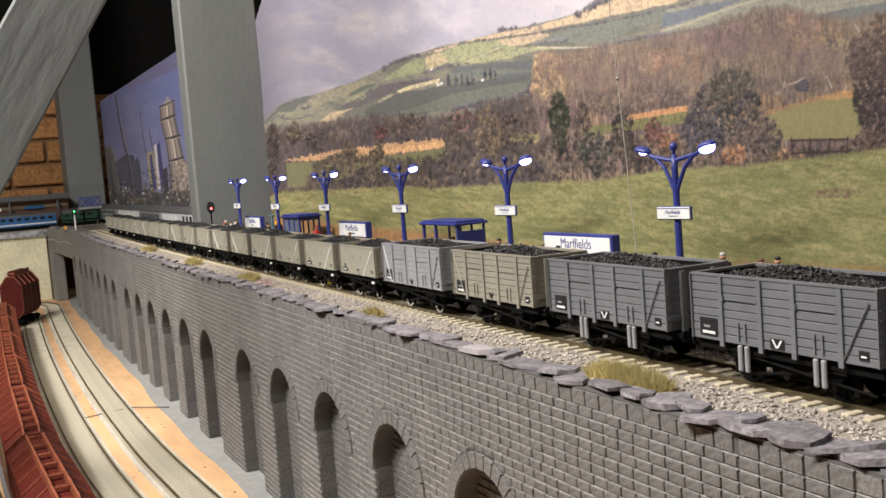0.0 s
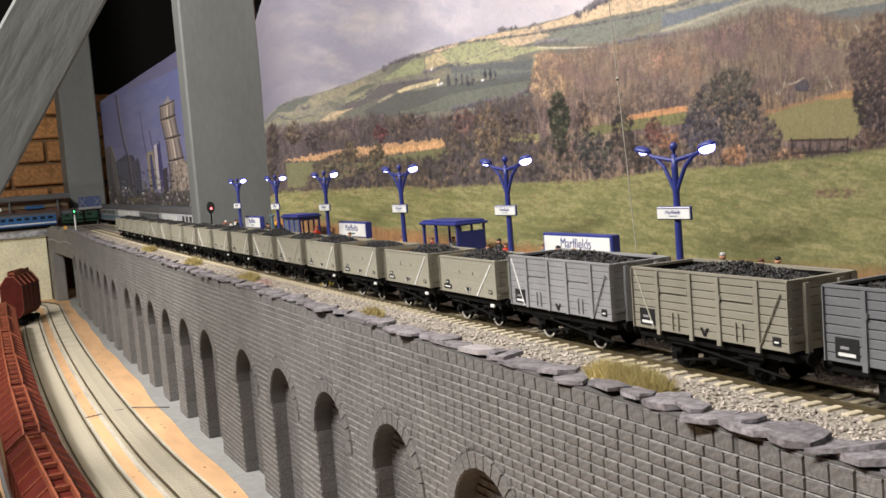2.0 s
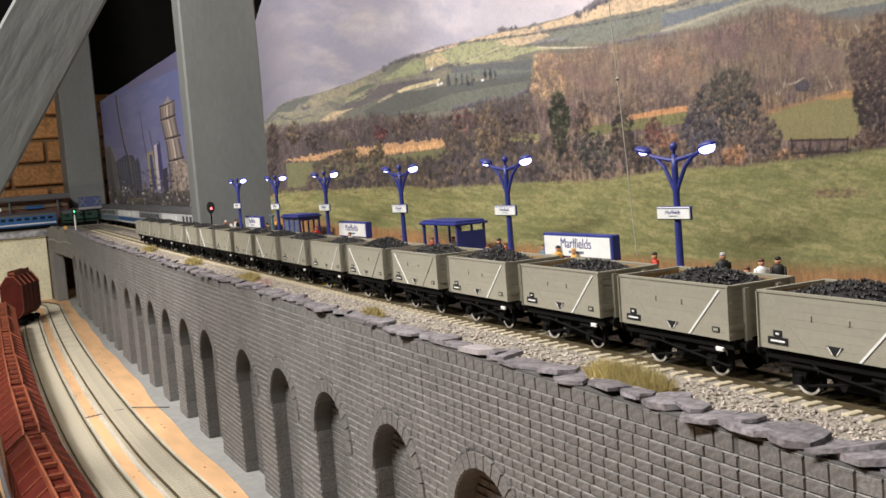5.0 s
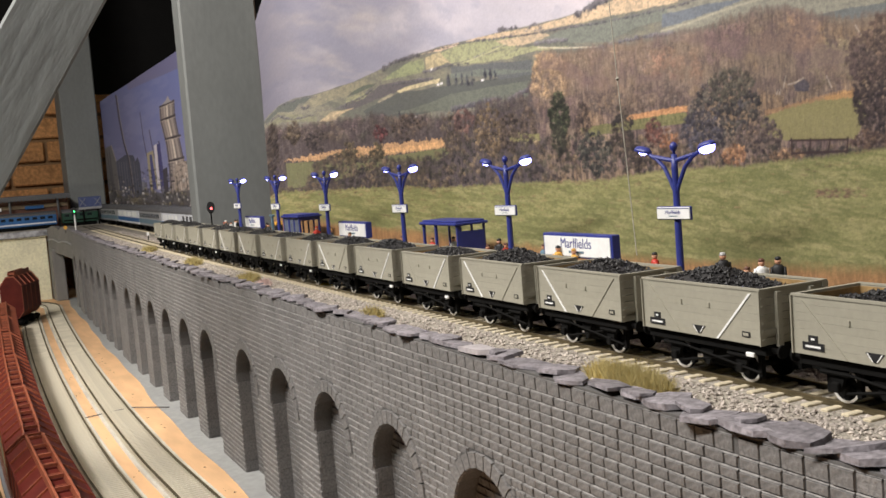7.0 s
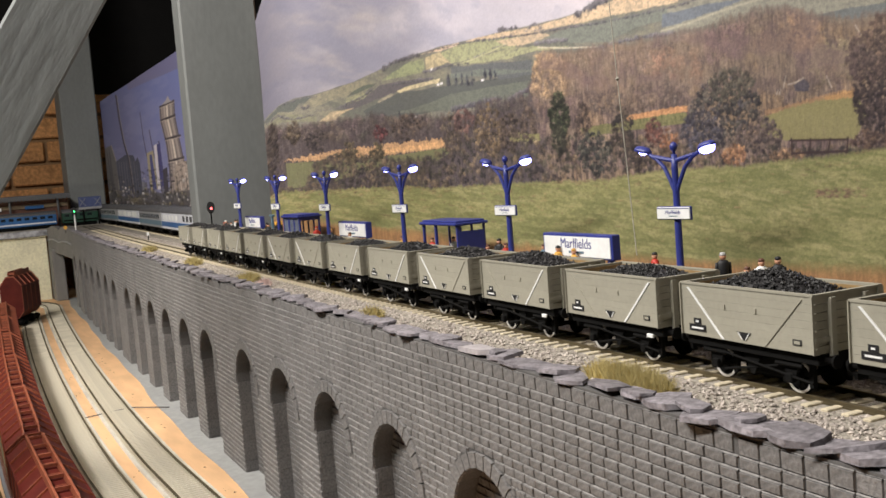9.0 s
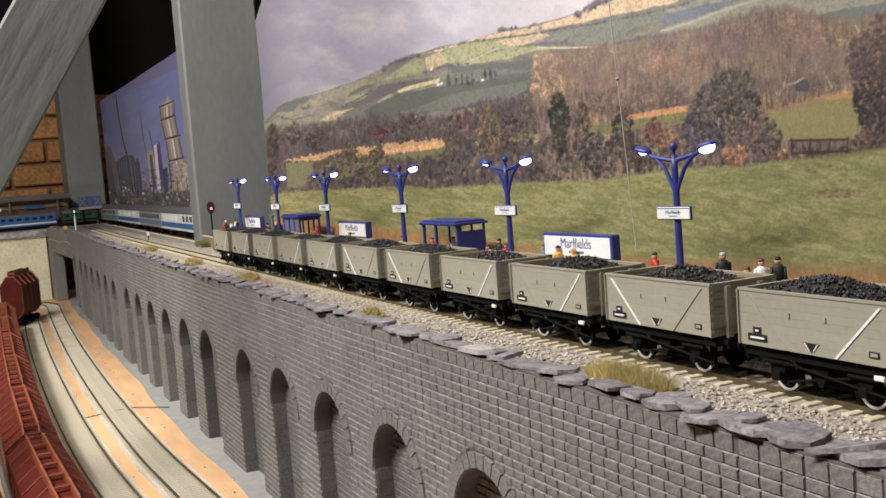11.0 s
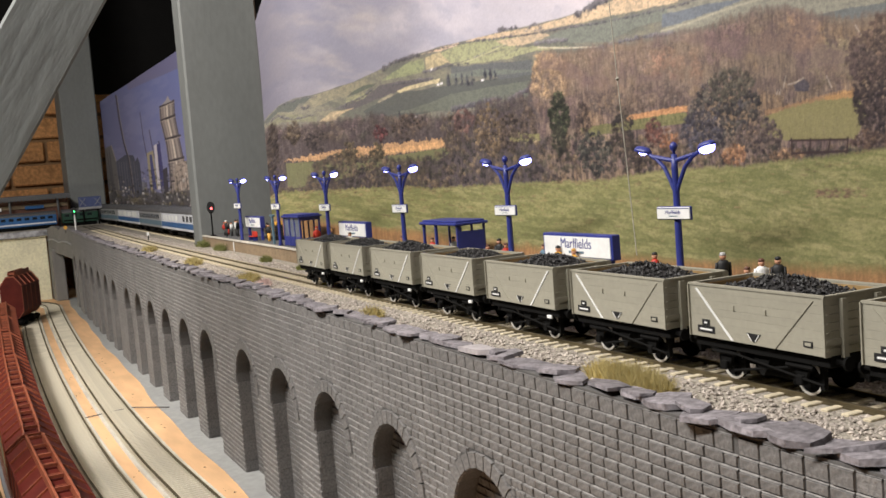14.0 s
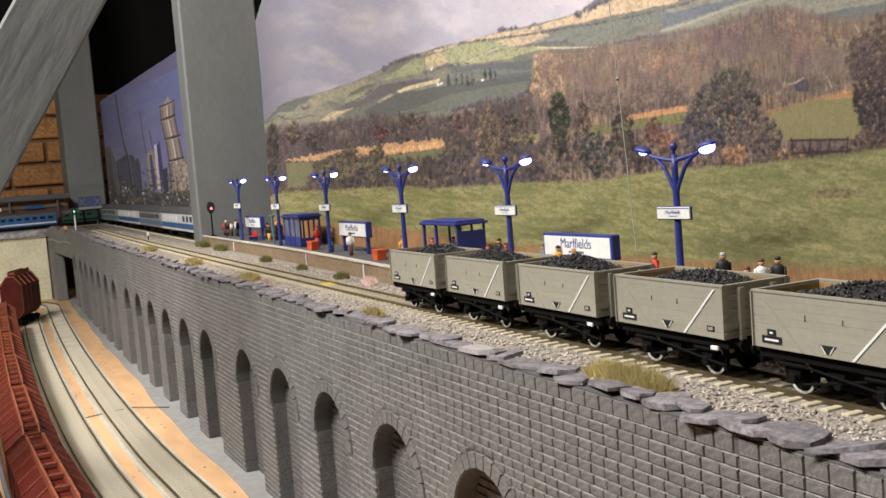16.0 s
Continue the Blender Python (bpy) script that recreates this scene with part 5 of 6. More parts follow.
sh = shelter(.064, .025, "blue metal waiting shelter with an open front and closed end wall")
part("end_wall", Shape().chamfered(.0300, .0322, .0015, .0245, 0, .0290, .0004), M["blue"], sh)
sh.matrix_basis = along(-0.722, .067, PLAT)
sh2 = shelter(.064, .025, "blue metal waiting shelter with glazed front panels")
sh2.matrix_basis = along(-1.128, .0685, PLAT)
for x in (-.021, 0, .021):
    part("lower_panel", Shape().chamfered(x - .0100, x + .0100, .0004, .0016, .0005, .0115, .0003), M["blue"], sh2)
    part("panel_frame", Shape().box(x - .0100, x - .0088, .0004, .0016, .0115, .0335).box(x + .0088, x + .0100, .0004, .0016, .0115, .0335), M["blue"], sh2)
    # glass drawn opaque, its grey reflections put into the pane colour
    part("pane", Shape().box(x - .0088, x + .0088, .0008, .0012, .0115, .0335), M["pane"], sh2, "glass pane in opaque grey-blue, reflections put into the colour")
part("end_panel", Shape().chamfered(.0302, .0320, .0016, .0245, 0, .010, .0003), M["blue"], sh2)
part("end_post", Shape().box(.0302, .0320, .0228, .0245, .010, .0335), M["blue"], sh2)
part("end_rail", Shape().box(.0302, .0320, .0016, .0245, .0300, .0335), M["blue"], sh2)


# ---- small things on the platform ----
def crate(x, n, w, d, h, mat, label, category="bin"):
    ob = thing("litter_bin", along(x, n, PLAT), label, category, "bins on the platform")
    b = Shape()
    b.prism([(-w * .42, 0), (w * .42, 0), (w * .5, h), (-w * .5, h)], -d / 2, d / 2)
    part("body", b, mat, ob)
    part("rim", Shape().chamfered(-w * .53, w * .53, -d * .55, d * .55, h - .001, h + .0008, .0002), mat, ob)
    return ob


red_bin = material("orange_red_plastic", (.62, .10, .03), .5, grain=300)
crate(-0.842, .062, .013, .009, .009, red_bin, "orange-red plastic grit bin on the platform")
crate(-1.042, .0655, .016, .009, .009, red_bin, "orange-red plastic grit bin beside the shelter")


def figurine(x, n, coat, legs, hat, turn, height=.0225, label="painted toy figurine standing on the platform"):
    """A toy figure as one plain turned shape."""
    me_shape = Shape()
    k = height / .0225
    m = Matrix.Diagonal((1.0, .72, 1, 1))
    me_shape.lathe([(.0022 * k, 0), (.0019 * k, .004 * k), (.0024 * k, .0105 * k)], 10, m)
    f1 = len(me_shape.f)
    me_shape.lathe([(.0024 * k, .0103 * k), (.0027 * k, .013 * k), (.0032 * k, .0172 * k), (.0022 * k, .0185 * k), (.0008 * k, .0189 * k)], 10, m)
    for sg in (-1, 1):
        me_shape.rod((sg * .0031 * k, 0, .0174 * k), (sg * .0036 * k, -.0012 * k, .0105 * k), .0009 * k, 6)
    f2 = len(me_shape.f)
    me_shape.lathe([(.0008 * k, .0186 * k), (.0016 * k, .0197 * k), (.0017 * k, .0212 * k)], 10)
    f3 = len(me_shape.f)
    me_shape.lathe([(.0018 * k, .0211 * k), (.0014 * k, .0224 * k), (.0003 * k, .0228 * k)], 10)
    me = me_shape.mesh("figurine", legs)
    for mt in (coat, M["skin"], hat):
        me.materials.append(mt)
    for i, q in enumerate(me.polygons):
        q.material_index = 0 if i < f1 else 1 if i < f2 else 2 if i < f3 else 3
        q.use_smooth = len(q.vertices) == 4
    ob = new("figurine", me)
    ob.matrix_basis = along(x, n, PLAT, turn)
    return tagged(ob, label, "figurine", "figurines on the platform")


pale_hat = material("straw_hat", (.55, .42, .20), .7, grain=300)
for x, n, coat, legs, hat, hh, what in (
        (-1.520, .086, "brown", "red", "brown", .019, "brown jacket and red skirt"), (-1.480, .074, "black", "black", "white", .0235, "black uniform and white cap"), (-1.448, .083, "black", "black", "black", .0245, "long black coat"),
        (-1.265, .079, "black", "yellow", "black", .0225, "black jacket over a yellow dress"), (-1.285, .084, "black", "black", "brown", .0215, "black suit"),
        (-1.508, .078, "red", "black", "red", .020, "red coat"), (-1.473, .080, "white", "black", "black", .021, "white shirt"), (-1.469, .086, "white", "black", "black", .0235, "white shirt and black suit"),
        (-1.462, .092, "black", "black", "black", .0225, "black coat"), (-1.310, .090, "yellow", "black", "black", .022, "yellow jacket"), (-1.268, .086, "yellow", "black", "yellow", .021, "yellow jacket and hat"),
        (-1.070, .080, "red", "red", "red", .0235, "long red coat"), (-0.996, .0715, "black", "green", "yellow", .0235, "dark dress and wide yellow hat"), (-0.922, .0645, "white", "brown", "brown", .0225, "white blouse and brown skirt"),
        (-0.806, .0705, "yellow", "yellow", "brown", .022, "yellow coat"), (-0.792, .066, "skin", "brown", "brown", .018, "flesh-coloured coat"), (-0.749, .073, "red", "black", "brown", .022, "red jumper"),
        (-0.735, .086, "white", "teal", "black", .022, "white jacket"), (-0.632, .062, "red", "black", "brown", .022, "red jacket"), (-0.652, .083, "black", "black", "black", .0235, "black coat"), (-0.637, .080, "red", "black", "brown", .021, "red jacket"),
        (-0.582, .079, "teal", "black", "brown", .0225, "blue-grey coat"), (-0.550, .070, "yellow", "brown", "black", .0235, "yellow dress and black hat"), (-0.530, .069, "yellow", "brown", "yellow", .0225, "yellow coat"),
        (-0.458, .077, "red", "black", "black", .0225, "red coat and black hat"), (-0.408, .0835, "black", "black", "white", .0240, "heavy black coat"), (-0.368, .0625, "green", "brown", "brown", .021, "green coat"),
        (-0.377, .081, "white", "black", "brown", .0225, "white shirt and black suit"), (-0.375, .0905, "black", "black", "black", .0225, "black coat")):
    figurine(x, n, M[coat], M[legs], M[hat], rng.uniform(-180, 180), hh, label="painted toy figurine with %s" % what)

# trolley with parcels
tr = thing("luggage_trolley", along(-1.275, .094, PLAT), "black luggage trolley stacked with yellow parcels", "trolley")
part("deck", Shape().chamfered(-.011, .011, -.006, .006, .004, .0055, .0004), M["black"], tr)
for x in (-.008, .008):
    part("wheel", Shape().rod((x, -.0065, .0025), (x, .0065, .0025), .0025, 12), M["black"], tr)
part("parcel", Shape().chamfered(-.008, .000, -.005, .004, .0055, .0125, .0004), M["yellow"], tr, "yellow parcel")
part("parcel", Shape().chamfered(.001, .009, -.004, .005, .0055, .0195, .0004), M["black"], tr, "black trunk")
part("parcel", Shape().chamfered(.002, .008, -.004, .005, .0196, .0240, .0004), M["yellow"], tr, "yellow parcel")
bn = thing("bench", along(-1.318, .0715, PLAT), "red and blue platform bench below the name board", "bench")
part("seat", Shape().chamfered(-.013, .013, -.003, .003, .005, .006, .0003), M["red"], bn)
part("backrest", Shape().chamfered(-.013, .013, .0022, .0032, .006, .012, .0003), M["red"], bn)
for x in (-.011, .011):
    part("leg", Shape().chamfered(x - .001, x + .001, -.003, .003, 0, .005, .0002), M["blue"], bn)
gs = thing("grey_stand", along(-1.205, .0685, PLAT), "slim grey ticket stand beside the shelter", "stand")
part("post", Shape().chamfered(-.0014, .0014, -.0014, .0014, 0, .034, .0003), M["teal"], gs)
part("cap", Shape().chamfered(-.006, .006, -.002, .002, .034, .0362, .0003), M["teal"], gs)


# ---- signals ----
def colour_signal(m, height, lit, label, pale=False):
    ob = thing("colour_light_signal", m, label, "signal")
    part("base", Shape().chamfered(-.006, .006, -.004, .004, 0, .0016, .0004), M["gun"], ob)
    part("mast", Shape().rod((0, 0, .0016), (0, 0, height - .006), .0012 if not pale else .0018, 8), M["white"] if pale else M["gun"], ob)
    hd = Shape()
    hd.lathe([(.0052, -.0012), (.0056, 0), (.0052, .0016)], 18, Matrix.Translation((.002, 0, height + .001)) @ Matrix.Rotation(radians(90), 4, "Y") @ Matrix.Diagonal((1.6, 1.12, 1.2, 1)))
    head = part("head", hd, M["black"], ob, "round black signal head")
    part("lens", Shape().lathe([(.0020, 0), (.0016, .0008), (.0004, .0011)], 12, Matrix.Translation((.0037, 0, height - .0006)) @ Matrix.Rotation(radians(90), 4, "Y")), lit, head, "glowing lens")
    part("bracket", Shape().chamfered(-.002, .004, -.003, .003, height - .0075, height - .006, .0003), M["gun"], ob)
    return ob


colour_signal(along(-1.53, .064, PLAT), .0425, M["red_lit"], "black colour-light signal showing red at the platform end")
colour_signal(along(-2.60, -.050, -.002), .0500, M["green_lit"], "black colour-light signal showing green at the viaduct end", True)
sm = thing("ground_marker", along(-1.87, -.012 + .030, -.003), "small white lineside marker post", "post")
part("post", Shape().chamfered(-.001, .001, -.001, .001, 0, .009, .0002), M["black"], sm)
part("plate", Shape().chamfered(-.0006, .0010, -.0022, .0022, .009, .0155, .0004), M["white"], sm)


# ---- standing coaches ----
def coach(length, windows, body, band, label):
    ob = thing("railway_coach", Matrix(), label, "coach", "coaches on the siding")
    b = Shape().chamfered(0, length, -.0165, .0165, .0125, .0430, .0012)
    bd = part("body", b, body, ob)
    part("band", Shape().box(.001, length - .001, -.0169, .0169, .0175, .0265), band, ob, "blue waistband")
    r = Shape()
    arc = [(math.cos(math.pi * k / 10) * .0168, .0425 + math.sin(math.pi * k / 10) * .0105) for k in range(11)]
    r.sweep([[Vector((x, y, z)) for y, z in arc] for x in (0.0, length)])
    part("roof", r, M["roof_grey"], ob)
    for k in range(7):
        x = length * (k + .5) / 7
        part("roof_vent", Shape().chamfered(x - .003, x + .003, -.003, .003, .0525, .0545, .0005), M["roof_grey"], ob)
    for f0, f1, mat in windows:
        for y in (-1, 1):
            y0, y1 = sorted((y * .0163, y * .0170))
            part("window", Shape().chamfered(length * f0, length * f1, y0, y1, .0295, .0390, .0002), mat, bd)
    part("underframe", Shape().chamfered(.004, length - .004, -.013, .013, .0085, .0125, .0008).chamfered(length * .4, length * .6, -.013, .013, .0045, .009, .0006), M["gun"], ob)
    for x in (length * .16, length * .84):
        bg = part("bogie", Shape().chamfered(x - .017, x + .017, -.0125, .0125, .0045, .0085, .0008), M["gun"], ob)
        for dx in (-.0165 + .005, .0165 - .005):
            part("wheel", Shape().rod((x + dx, -.0095, .006), (x + dx, .0095, .006), .006, 16), M["gun"], bg)
    return ob


dk, lt = M["window"], M["lit_window"]
# from the platform end backwards
sets = [(-1.618, .355, [(.06, .11, lt), (.14, .19, lt), (.23, .28, lt), (.32, .37, lt), (.42, .47, lt), (.62, .67, dk), (.71, .76, dk), (.80, .85, dk), (.89, .94, dk)], "coach_white", "white and blue railway coach with pale blinds"),
        (-1.978, .305, [(.08 + .072 * k, .115 + .072 * k, dk) for k in range(12)], "pale", "grey railway coach with a dull blue band"),
        (-2.288, .362, [(.06, .22, lt), (.28, .44, lt), (.50, .66, lt), (.72, .92, lt)], "coach_white", "white and blue buffet coach on the siding"),
        (-2.656, .43, [(.05 + .072 * k, .085 + .072 * k, dk) for k in range(12)], "pale", "grey long coach with a dull blue band")]
for x, length, win, body, label in sets:
    ob = coach(length, win, M[body], M["coach_blue"] if x in (-1.618, -2.288) else M["teal"], label)
    a, b = at(x - length, siding_n(x - length), 0), at(x, siding_n(x), 0)
    d = b - a
    ob.matrix_basis = Matrix.Translation(a) @ pose(0, 0, 0, 0, -math.degrees(math.asin(d.z / d.length)), math.degrees(math.atan2(d.y, d.x)))

# ---- the far end: shelf, station, standing train, bridge ----
s = Shape()
s.chamfered(-3.3, -2.93, -0.9, 0.075, -0.0045, 0.012, .002)
setting("far_shelf", s, material("speckled_stone_edge", (.30, .30, .32), .8, grain=60, vary=.7, bump=.4, coarse=20, spread=.3), "shelf with a speckled grey stone edge at the far end", "shelf")
s = Shape()
s.box(-2.99, -2.945, -0.9, 0.044, -0.1975, -0.004)
setting("plaster_wall", s, M["plaster"], "rough yellowed plaster panel below the far shelf", "wall")
s = Shape()
s.box(-3.49, -3.3, -0.9, 0.9, -0.2, 0.0)
setting("far_board", s, M["ply"], "plywood shelf behind the far station", "baseboard")


def far_coach(y0, y1, body, band, label, x=-2.985):
    ob = thing("railway_coach", pose(x, y0, .016, 0, 0, 90), label, "coach", "coaches on the far shelf")
    L = y1 - y0
    bd = part("body", Shape().chamfered(0, L, -.0165, .0165, .008, .036, .0012), body, ob)
    part("band", Shape().box(.002, L - .002, -.0169, .0169, .0125, .0165), band, ob)
    r = Shape()
    arc = [(math.cos(math.pi * k / 10) * .0168, .0355 + math.sin(math.pi * k / 10) * .010) for k in range(11)]
    r.sweep([[Vector((q, y, z)) for y, z in arc] for q in (0.0, L)])
    part("roof", r, M["roof_grey"], ob)
    part("underframe", Shape().chamfered(.004, L - .004, -.012, .012, -.002, .008, .001), M["gun"], ob)
    for k in range(int(L / .02)):
        part("window", Shape().box(.006 + k * .02, .018 + k * .02, -.0172, -.0168, .025, .032), dk, bd)
    return ob


s = Shape()
s.box(-3.02, -2.95, -0.9, 0.24, 0.0120, 0.0142)
setting("far_track", s, M["bed"], "strip of ballasted track on the far shelf", "track")
far_coach(-0.42, -0.172, M["coach_blue"], M["coach_white"], "blue and white standing coach at the far station")
far_coach(-0.168, 0.080, M["coach_blue"], M["coach_white"], "blue and white standing coach at the far station")
far_coach(0.095, 0.190, M["green"], M["gun"], "dark green diesel engine at the far station")
# canopy of the far station
cn = thing("station_canopy", pose(-3.08, -0.20, 0.0), "grey station canopy with a toothed valance", "canopy")
part("roof", Shape().chamfered(-.06, .06, -.36, .325, .098, .108, .002), M["roof_grey"], cn)
me = Shape().prism([(-.0045, .012), (.0045, .012), (.0045, .003), (0, 0), (-.0045, .003)], -.001, .001).mesh("valance_board", M["roof_grey"])
for k in range(70):
    v = new("valance_board", me)
    v.parent, v.matrix_basis = cn, pose(.061, -.353 + k * .0098, .092, 0, 0, 90)
part("back_building", Shape().box(-.055, .02, -.36, .325, .012, .098), M["brown"], cn)
part("fascia", Shape().box(.021, .026, -.36, .325, .072, .082), M["brick_tan"], cn)
for k in range(6):
    part("sign_board", Shape().chamfered(.027, .030, -.34 + k * .11, -.29 + k * .11, .070, .079, .0004), M["coach_blue"] if k % 2 else M["white"], cn)
    part("column", Shape().rod((.05, -.33 + k * .125, .012), (.05, -.33 + k * .125, .098), .003, 8), M["roof_grey"], cn)
# crossing signs and board by the far post
hb = thing("hoarding", pose(-2.96, 0.17, 0.012), "blue lattice hoarding beside the far post", "hoarding")
part("panel", Shape().chamfered(-.002, .002, -.030, .030, .052, .080, .0005), material("dusk_blue", (.06, .08, .19), .6, grain=300), hb)
for y in (-.02, .02):
    part("leg", Shape().chamfered(-.002, .002, y - .002, y + .002, 0, .052, .0005), M["gun"], hb)
    part("lattice", Shape().rod((.0028, y - .008, .056), (.0028, y + .008, .076), .0008, 6).rod((.0028, y + .008, .056), (.0028, y - .008, .076), .0008, 6), M["pale"], hb)
part("cap", Shape().chamfered(-.003, .003, -.032, .032, .0455, .052, .0005), M["pale"], hb)
yb = thing("yellow_sign", along(-2.63, -.072, -.004), "small yellow lineside sign at the viaduct end", "sign")
part("post", Shape().rod((0, 0, 0), (0, 0, .010), .0008, 6), M["gun"], yb)
part("disc", Shape().rod((-.0008, 0, .0135), (.0008, 0, .0135), .0045, 14), M["yellow"], yb)
# girder bridge from the viaduct to the shelf
br = thing("girder_bridge", Matrix(), "grey stone girder bridge between viaduct and far shelf", "bridge")
a, b = at(-2.665, -.058, 0), Vector((-2.935, 0.047, 0))
sh = Shape()
k = 14
top, bot = [], []
for i in range(k + 1):
    t = i / k
    q = a.lerp(b, t)
    top.append(Vector((q.x, q.y, .012 + .010 * abs(math.sin(t * math.pi * 2)))))
    bot.append(Vector((q.x, q.y, -.060 + .016 * t)))
sh.sweep([[p0, p0 + Vector((.006, .012, 0)), p1 + Vector((.006, .012, 0)), p1] for p0, p1 in zip(bot, top)])
part("side_girder", sh, M["stone"], br)
fl = Shape()
fl.sweep([[q + Vector((0, -.003, z)) for z in (-.0035, 0)] + [q + Vector((.002, .004, z)) for z in (0, -.0035)] for q in [t0.lerp(b0, .48) for t0, b0 in zip(top, bot)]])
part("flange", fl, M["pale"], br, "pale flange along the girder")
part("pier", Shape().chamfered(-2.93, -2.86, .045, .075, -.178, -.04, .002), M["stone"], br)
part("deck", Shape().sweep([[q + Vector((.004, .010, -.014)), q + Vector((.05, .13, -.014)), q + Vector((.05, .13, -.008)), q + Vector((.004, .010, -.008))] for q in [Vector((t0.x, t0.y, 0)) for t0 in top]]), M["bed"], br)


# ---- red covered wagons on the lower boards ----
def red_y(x):
    return -0.2200 + 0.056 * max(0.0, -0.85 - x) ** 1.3


def red_wagon(L, label, tall=1.0):
    ob = thing("covered_wagon", Matrix(), label, "wagon", "red wagons on the lower boards")
    W = .0222
    out = [(-W, .018), (-W, .0475), (-W * .36, .0585), (W * .36, .0585), (W, .0475), (W, .018), (W * .5, .010), (-W * .5, .010)]
    b = Shape()
    b.sweep([[Vector((x, y, z * tall)) for y, z in out] for x in (0, L)])
    part("body", b, M["oxide"], ob)
    n = 7 if L > .2 else 4
    edge = M["oxide_edge"]
    for k in range(n + 1):
        x = .0011 + (L - .0022) * k / n
        rb = Shape()
        o2 = [(y * 1.03, z + (.0016 if z > .03 else -.0005)) for y, z in out]
        rb.sweep([[Vector((xx, y, z * tall)) for y, z in o2] for xx in (x - .0008, x + .0008)])
        part("rib", rb, edge, ob, "orange-red rib")
    # ridge walkway: two rails on edge, tied by bars, with a step down at each end
    r0, r1 = L * .5 / n, L - L * .5 / n
    for y in (-.0066, .0066):
        part("roof_rail", Shape().chamfered(r0, r1, y - .0010, y + .0010, .0580 * tall, .0655 * tall, .0003), edge, ob, "orange-red ridge rail")
        for x, sg in ((r0, -1), (r1, 1)):
            part("rail_stay", Shape().rod((x, y, .0650 * tall), (x + sg * L * .36 / n, y, .0592 * tall), .0008, 6), edge, ob)
    for k in range(n):
        x = r0 + (r1 - r0) * k / (n - 1)
        part("hatch_bar", Shape().chamfered(x - .0008, x + .0008, -.0062, .0062, .0610 * tall, .0640 * tall, .0002), edge, ob)
        if k < n - 1:
            part("hatch", Shape().chamfered(x + .003, x + (r1 - r0) / (n - 1) - .003, -.0050, .0050, .0580 * tall, .0600 * tall, .0004), M["oxide"], ob)
    for y in (-W, W):
        part("eave", Shape().chamfered(0, L, y - .0011, y + .0011, .0460 * tall, .0480 * tall, .0003), M["oxide"], ob)
    for x in (L * .17, L * .83):
        bg = part("bogie", Shape().chamfered(x - .024, x + .024, -.017, .017, .005, .0105, .001), M["gun"], ob)
        for dx in (-.015, .015):
            part("wheel", Shape().rod((x + dx, -.0155, .0068), (x + dx, .0155, .0068), .0068, 16), M["gun"], bg)
    return ob


proto = None
x = -0.695
while x > -2.1:
    L = .252
    a, b = Vector((x - L, red_y(x - L), -.1722)), Vector((x, red_y(x), -.1722))
    m = Matrix.Translation(a) @ pose(0, 0, 0, 0, 0, math.degrees(math.atan2(b.y - a.y, b.x - a.x)))
    if proto is None:
        proto = red_wagon(L, "red oxide covered wagon with a ribbed roof and roof rails")
        proto.matrix_basis = m
    else:
        copy_thing(proto, m)
    x -= .262
m = pose(-0.695 + .010, red_y(-.69), -.1722)
copy_thing(proto, m)
hw = red_wagon(.13, "tall red oxide covered wagon standing on the far curve", 1.8)
hw.matrix_basis = Matrix.Translation((-2.36, -.100, -.1722)) @ pose(0, 0, 0, 0, 0, 158) @ Matrix.Translation((-.02, 0, 0))

# ---- coal wagons ----
PITCH = 0.0867


